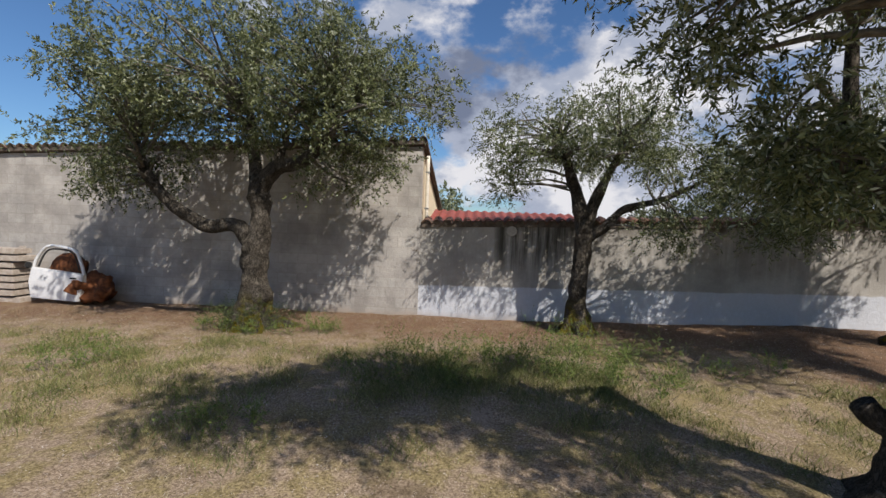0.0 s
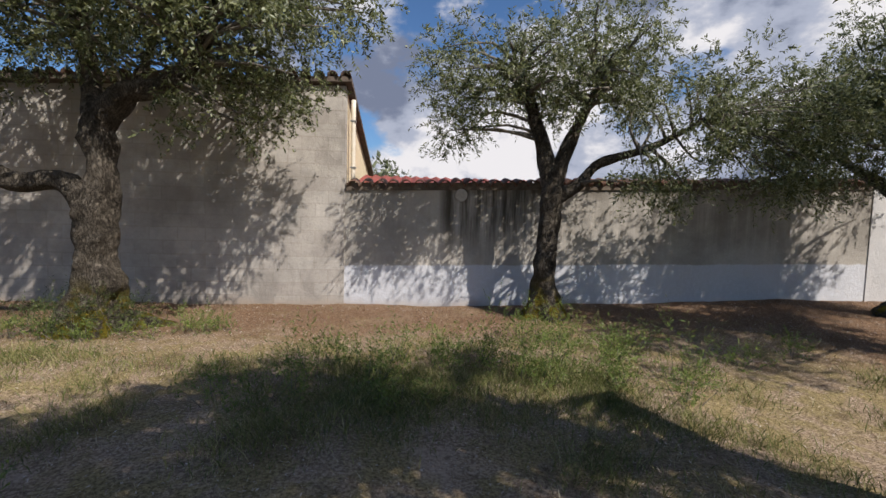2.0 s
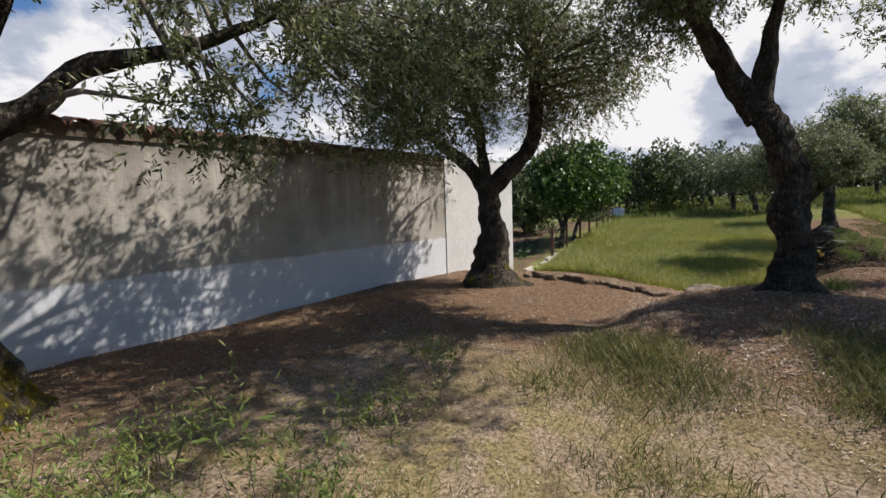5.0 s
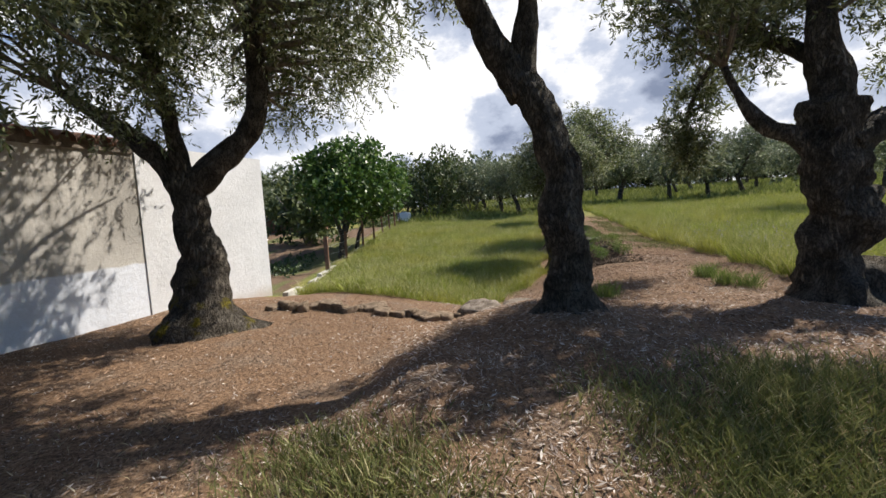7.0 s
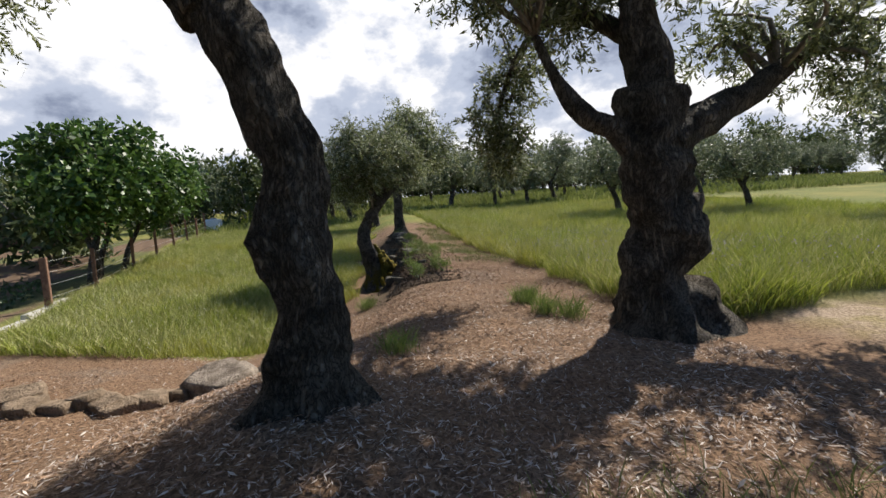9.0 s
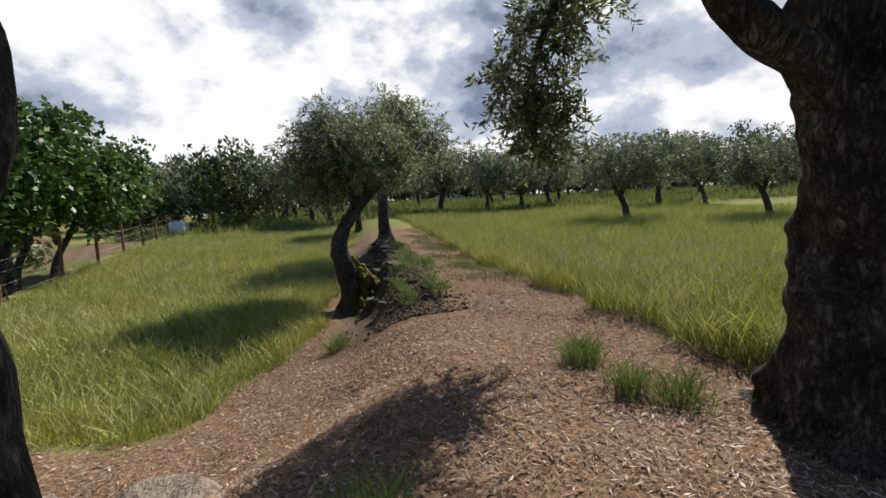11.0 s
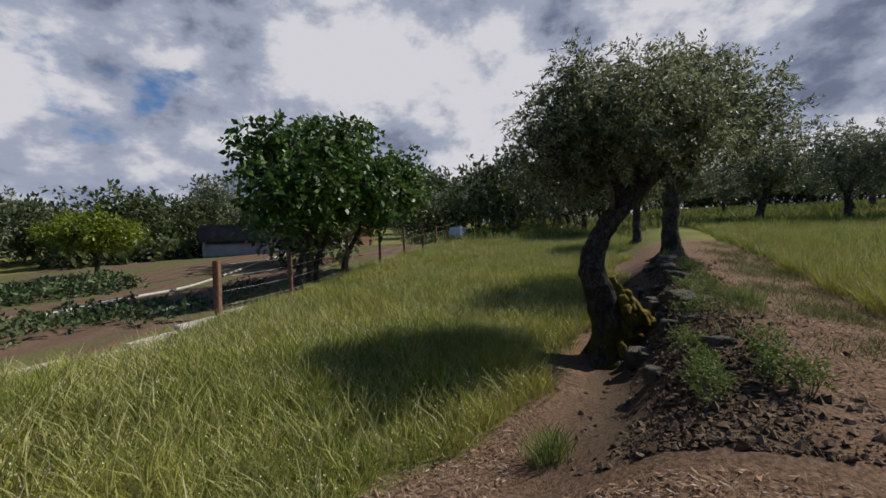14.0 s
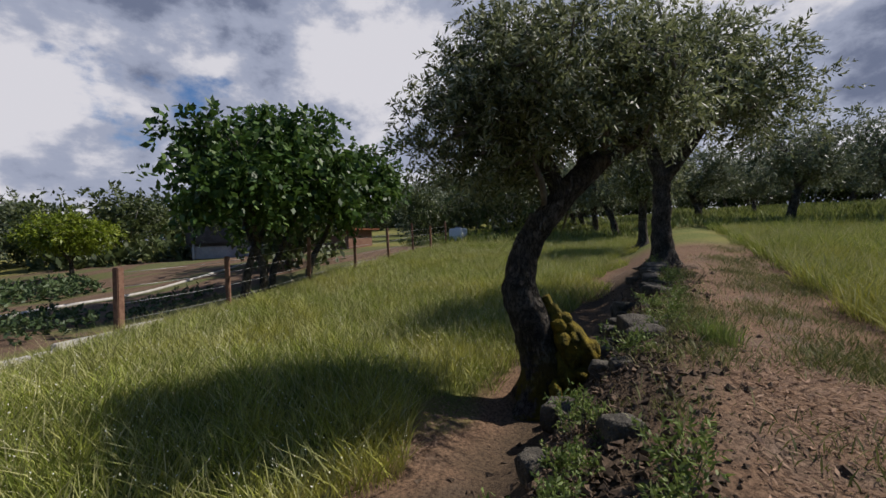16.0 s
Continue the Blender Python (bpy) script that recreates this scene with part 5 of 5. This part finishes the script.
part("mirror", boxed(-0.74, -0.6, -0.12, 0.0, 0.72, 0.86, bevel=0.03), M_BLACK, car_door)
dx, dy = -7.72, 11.35
drum = thing("rusty_drum", (dx, dy, g(dx, dy)), "crushed rust-red oil drum lying by the wall", "drum")
v, f = tube([(-0.5, 0, 0.26, 0.22), (-0.35, 0, 0.40, 0.30), (-0.05, 0, 0.34, 0.26), (0.2, 0, 0.22, 0.20)], steps=6, sides=20, knobs=0.7, seed=4)
child("shell", mesh_of("shell", v, f, M_RUST, True), drum)
v, f = tube([(-0.42, 0, 0.36, 0.29), (-0.38, 0, 0.38, 0.31), (-0.34, 0, 0.38, 0.29)], steps=2, sides=20, knobs=0.6, seed=4)
child("rim", mesh_of("rim", v, f, M_RUST, True), drum)
sx = thing("rusty_sheet", (-8.6, 11.42, g(-8.6, 11.42)), "rust-brown sheet leaning behind the car door", "metal sheet")
v, f = tube([(-0.35, 0, 0.5, 0.3), (0, 0, 0.85, 0.34), (0.4, 0, 0.75, 0.3)], steps=5, sides=12, knobs=0.25, seed=9)
child("sheet", mesh_of("sheet", [(p.x, p.y * 0.3, max(0.0, p.z)) for p in v], f, M_RUST, True), sx)
stack = thing("board_stack", (-10.6, 11.35, g(-10.6, 11.35)), "stack of weathered grey-brown boards against the wall", "boards")
for i in range(8):
    part("board", boxed(-1.3 + rt.uniform(-0.1, 0.1), 1.0 + rt.uniform(-0.15, 0.1), -0.22 + rt.uniform(-0.05, 0.03), 0.2, 0.17 * i, 0.17 * i + 0.13, bevel=0.012), M_BOARD, stack)
for i, sx_ in enumerate((-0.9, 0.6)):
    part("bearer", boxed(sx_ - 0.05, sx_ + 0.05, 0.2, 0.3, 0, 1.36, bevel=0.01), M_BOARD, stack)


# ---- stones ----
def stone(x, y, sx, sy, sz, seed, label="brown field stone at the terrace edge", material=None):
    bm = bmesh.new()
    bmesh.ops.create_icosphere(bm, subdivisions=3, radius=1)
    for v in bm.verts:
        p = v.co.copy()
        d = 1 + 0.35 * noise.noise(p * 1.1 + Vector((seed * 3.1, 0, 0))) + 0.16 * noise.noise(p * 3 + Vector((0, seed, 0))) + 0.05 * noise.noise(p * 8)
        p = Vector((max(-0.72, min(0.78, p.x * d + 0.12 * p.y)), max(-0.76, min(0.7, p.y * d)), max(-0.7, min(0.55 + 0.2 * p.x, p.z * d))))
        v.co = Vector((p.x * sx, p.y * sy, p.z * sz))
    bmesh.ops.rotate(bm, verts=bm.verts, cent=(0, 0, 0), matrix=Matrix.Rotation(seed * 1.3, 3, "Z"))
    me = bpy.data.meshes.new("stone")
    bm.to_mesh(me)
    bm.free()
    me.materials.append(material or M_STONE)
    me.polygons.foreach_set("use_smooth", [True] * len(me.polygons))
    ob = new("stone", me)
    ob.location = (x, y, g(x, y) + sz * 0.12)
    return tagged(ob, label, "stone", "terrace stones")


rk = random.Random(4)
for i in range(17):
    y = 10.1 - 0.165 * i
    stone(11.12 + 0.1 * math.sin(1.7 * i) + rk.uniform(-0.05, 0.05), y, rk.uniform(0.1, 0.2), rk.uniform(0.12, 0.24), rk.uniform(0.09, 0.17), i + 1)
stone(11.32, 7.12, 0.30, 0.42, 0.30, 4.4, "large pale lichened field stone at the terrace edge", M_PALESTONE)
stone(11.42, 6.62, 0.26, 0.36, 0.22, 9.4, "low brown field stone beside a larger one", M_PALESTONE)
M_DARKSTONE = mat_plain("mossy_bank_stone", (0.045, 0.04, 0.032), (0.13, 0.115, 0.09), 9, 0.95, 0.9, dist=0.03)
rs = random.Random(9)
for i in range(44):
    x = 14.5 + 0.15 * i + rs.uniform(-0.25, 0.25)
    big = rs.uniform(0.4, 1.0) ** 2
    if abs(x - 16.05) < 0.35 or x < 15.2:
        continue
    stone(x, 5.1 + rs.uniform(-0.3, 0.35), 0.06 + 0.17 * big, 0.06 + 0.15 * big, 0.05 + 0.12 * big, 20 + i, "dark mossy stone in the crumbling bank", M_DARKSTONE)


# ---- weeds with broad leaves ----
def weed(x, y, s, seed, material=None, label="leafy green weed clump"):
    rng = np.random.default_rng(seed)
    w = thing("weed", (x, y, g(x, y)), label, "weed", "weeds")
    c = np.stack([rng.normal(size=10) * 0.16 * s, rng.normal(size=10) * 0.16 * s, 0.04 + 0.3 * s * rng.random(10) ** 1.5], 1)
    q, _ = sprays(c, 0.09 * s, 6, 11, 0.16 * s, 0.042 * s ** 0.5, 0.0095, -0.35, rng)
    stems = []
    for p in c:
        v, f = tube([(p[0] * 0.4, p[1] * 0.4, -0.03, 0.004), (p[0] * 0.8, p[1] * 0.8, p[2] * 0.6, 0.003), (*p, 0.002)], steps=2, sides=3)
        stems.append((v, f))
    wv, wf = [], []
    for v, f in stems:
        wf += [tuple(a + len(wv) for a in face) for face in f]
        wv += [tuple(p) for p in v]
    tagged(child("stem", mesh_of("stem", wv, wf, M_TWIG), w), kind="stuff")
    tagged(child("leaves", big_mesh("leaves", q, 4, material or M_WEED), w), kind="stuff")
    return w


rw = random.Random(21)
places = [(16.6 + 0.7 * i + rw.uniform(-0.2, 0.2), 4.85 + rw.uniform(-0.2, 0.2), rw.uniform(0.25, 0.45)) for i in range(7)]
places += [(-0.5 + 0.36 * i + rw.uniform(-0.2, 0.2), 7.9 + rw.uniform(-0.5, 0.7), rw.uniform(0.5, 1.0)) for i in range(14)]
places += [(2.2 + rw.uniform(-1, 2), 9.0 + rw.uniform(-0.5, 0.8), rw.uniform(0.6, 1.3)) for i in range(8)]
places += [(-4.6 + rw.uniform(-0.4, 0.4), 7.2 + rw.uniform(-0.5, 0.5), 0.9) for i in range(4)] + [(-1.4, 5.6, 0.9), (-1.0, 5.9, 0.7), (5.2, 8.4, 0.8), (6.1, 8.6, 0.7), (4.4, 7.9, 0.7)]
places += [(14.9 + rw.uniform(-0.4, 0.7), 4.8 + rw.uniform(-0.3, 0.3), rw.uniform(0.25, 0.5)) for i in range(7)]
places += [(-3.9 + 0.5 * i, 9.5 + rw.uniform(-0.1, 0.2), 0.6) for i in range(3)]
places += [(-2.2 + 0.25 * i, 9.7 + rw.uniform(-0.2, 0.3), 0.8) for i in range(4)]
places += [(0.2 + 0.5 * i + rw.uniform(-0.2, 0.2), 8.2 + rw.uniform(-0.4, 0.6), rw.uniform(1.1, 1.7)) for i in range(9)]
for i, (x, y, s) in enumerate(places):
    weed(x, y, s, 100 + i)

for i in range(9):
    a = 0.7 * i
    weed(-3.2 + 0.55 * math.cos(a), 9.75 + 0.3 * math.sin(a), rw.uniform(1.1, 1.6), 400 + i, M_BUSH, "dark leafy suckers round the olive's foot")

# ---- fence, kerb, garden ----
kerb = thing("kerb", (0, 0, 0), "narrow concrete kerb along the garden fence", "kerb", kind="structure")
for i in range(5):
    x0, x1 = 13.6 + 0.8 * i, 13.6 + 0.8 * i + 0.79
    y0 = 11.45 + 0.185 * (x0 - 13.6)
    bm = boxed(0, 0.79, -0.06, 0.06, -0.1, 0.1, bevel=0.01)
    ob = part("kerb_stone", bm, M_CONCRETE, kerb)
    ob.matrix_basis = pose(x0, y0, g(x0, y0), 0, 0, 10.5)


def fence_line(x):
    return 12.05 + 0.15 * (x - 16.85)


fence = thing("fence", (0, 0, 0), "wire fence on leaning wooden posts", "fence")
posts = [16.85, 18.9, 21.4, 23.6, 25.8, 27.9, 29.8, 31.8]
for i, x in enumerate(posts):
    y = fence_line(x)
    r, h = (0.055, 1.0) if i == 0 else (0.04, 1.1 + rt.uniform(-0.1, 0.2))
    bm = boxed(-r, r, -r, r, -0.25, h, bevel=0.012)
    ob = part("post", bm, M_POST, fence)
    ob.matrix_basis = pose(x, y, g(x, y), rt.uniform(-2, 2), rt.uniform(-2, 2), rt.uniform(0, 40))
for z in (0.2, 0.45, 0.7, 0.92):
    pts = [(x, fence_line(x), g(x, fence_line(x)) + z, 0.004) for x in posts]
    tubes("wire", [pts], M_WIRE, fence, steps=3, sides=4)
hose = thing("garden_edging", (0, 0, 0), "pale narrow edging strip across the garden soil", "edging")
pts = [(15.6, 15.6), (17.7, 16.5), (19.6, 16.9), (21.6, 17.5), (24.4, 19.1), (27.0, 20.4)]
tubes("strip", [[(x, y, g(x, y) + 0.02, 0.04) for x, y in pts]], M_CONCRETE, hose, steps=5, sides=6)


def crop(name, label, cells, s, seed, material):
    """Rows of low plants, each row one part."""
    bed = thing(name, (0, 0, 0), label, "vegetable bed", "garden beds")
    rng = np.random.default_rng(seed)
    for row in cells:
        pts = np.array([(x, y, g(x, y) + 0.1) for x, y in row])
        q, _ = sprays(pts, 0.22 * s, 9, 6, 0.15 * s, 0.14 * s, 0.08 * s, -0.3, rng)
        tagged(child("foliage", big_mesh("foliage", q, 4, material), bed), kind="stuff")
    return bed


M_CROP = mat_leaf("crop_leaf", (0.035, 0.06, 0.022), (0.10, 0.15, 0.05), (0.17, 0.21, 0.10), 0.5, 0.25)
crop("vegetable_bed", "low dark green vegetable rows in red soil", [[(16.6 + 0.35 * i + 0.12 * k, 18.6 + 0.55 * k) for i in range(9)] for k in range(6)], 0.9, 5, M_CROP)
crop("vegetable_bed", "low leafy plants beside the fence", [[(14.6 + 0.4 * i, 13.2 + 0.5 * k + 0.1 * i) for i in range(7)] for k in range(4)], 0.6, 6, M_CROP)
crop("vegetable_bed", "shaded low plants under the fig", [[(16.0 + 0.45 * i, 12.75 + 0.4 * k + 0.14 * i) for i in range(9)] for k in range(3)], 0.55, 8, M_CROP)
crop("vegetable_bed", "tall bean rows at the back of the garden", [[(22 + 0.6 * i, 27.0 + 0.7 * k - 0.3 * i) for i in range(12)] for k in range(3)], 2.6, 7, M_BUSH)

shx, shy = 27.5, 23.4
shed = thing("garden_shed", (shx, shy, g(shx, shy) - 0.08), "low grey shed with a black sheet roof", "shed")
shed.rotation_euler = (0, 0, radians(46))
part("wall", boxed(-0.9, 0.9, -1.9, 1.9, 0, 0.6, bevel=0.03), M_SHEET, shed)
part("roof", boxed(-1.1, 1.1, -2.1, 2.1, 0.6, 1.5, bevel=0.12), M_TARP, shed)
for k in range(3):
    part("post", boxed(-1.02, -0.92, -1.85 + 1.8 * k, -1.75 + 1.8 * k, 0, 1.2, bevel=0.01), M_SHEET, shed)
pnx, pny = 31.8, 22.4
pen = thing("animal_pen", (pnx, pny, g(pnx, pny) - 0.1), "low dark pen with a rust-red roof edge", "pen")
part("wall", boxed(-1, 1, -3, 3, 0, 0.95, bevel=0.02), M_POST, pen)
part("roof", boxed(-1.3, 1.3, -3.3, 3.3, 0.95, 1.06, bevel=0.02), M_RUST, pen)
bx, by = 33.4, 14.4
crate = thing("white_tank", (bx, by, g(bx, by) - 0.02), "small white box tank by the end of the fence", "tank")
part("tank", boxed(-0.36, 0.36, -0.36, 0.36, 0, 0.75, bevel=0.05), mat_plain("white_plastic", (0.75, 0.76, 0.78), (0.66, 0.67, 0.69), 5, 0.5, 0.05), crate)
part("lid", boxed(-0.14, 0.14, -0.14, 0.14, 0.75, 0.82, bevel=0.02), M_SHEET, crate)
for i in range(10):
    x, y = 33.5 + rt.uniform(-2, 4), 11.5 + rt.uniform(-2.5, 2)
    weed(x, y, 2.6, 300 + i, M_CITRUS, "tall yellow-green weed by the meadow edge")
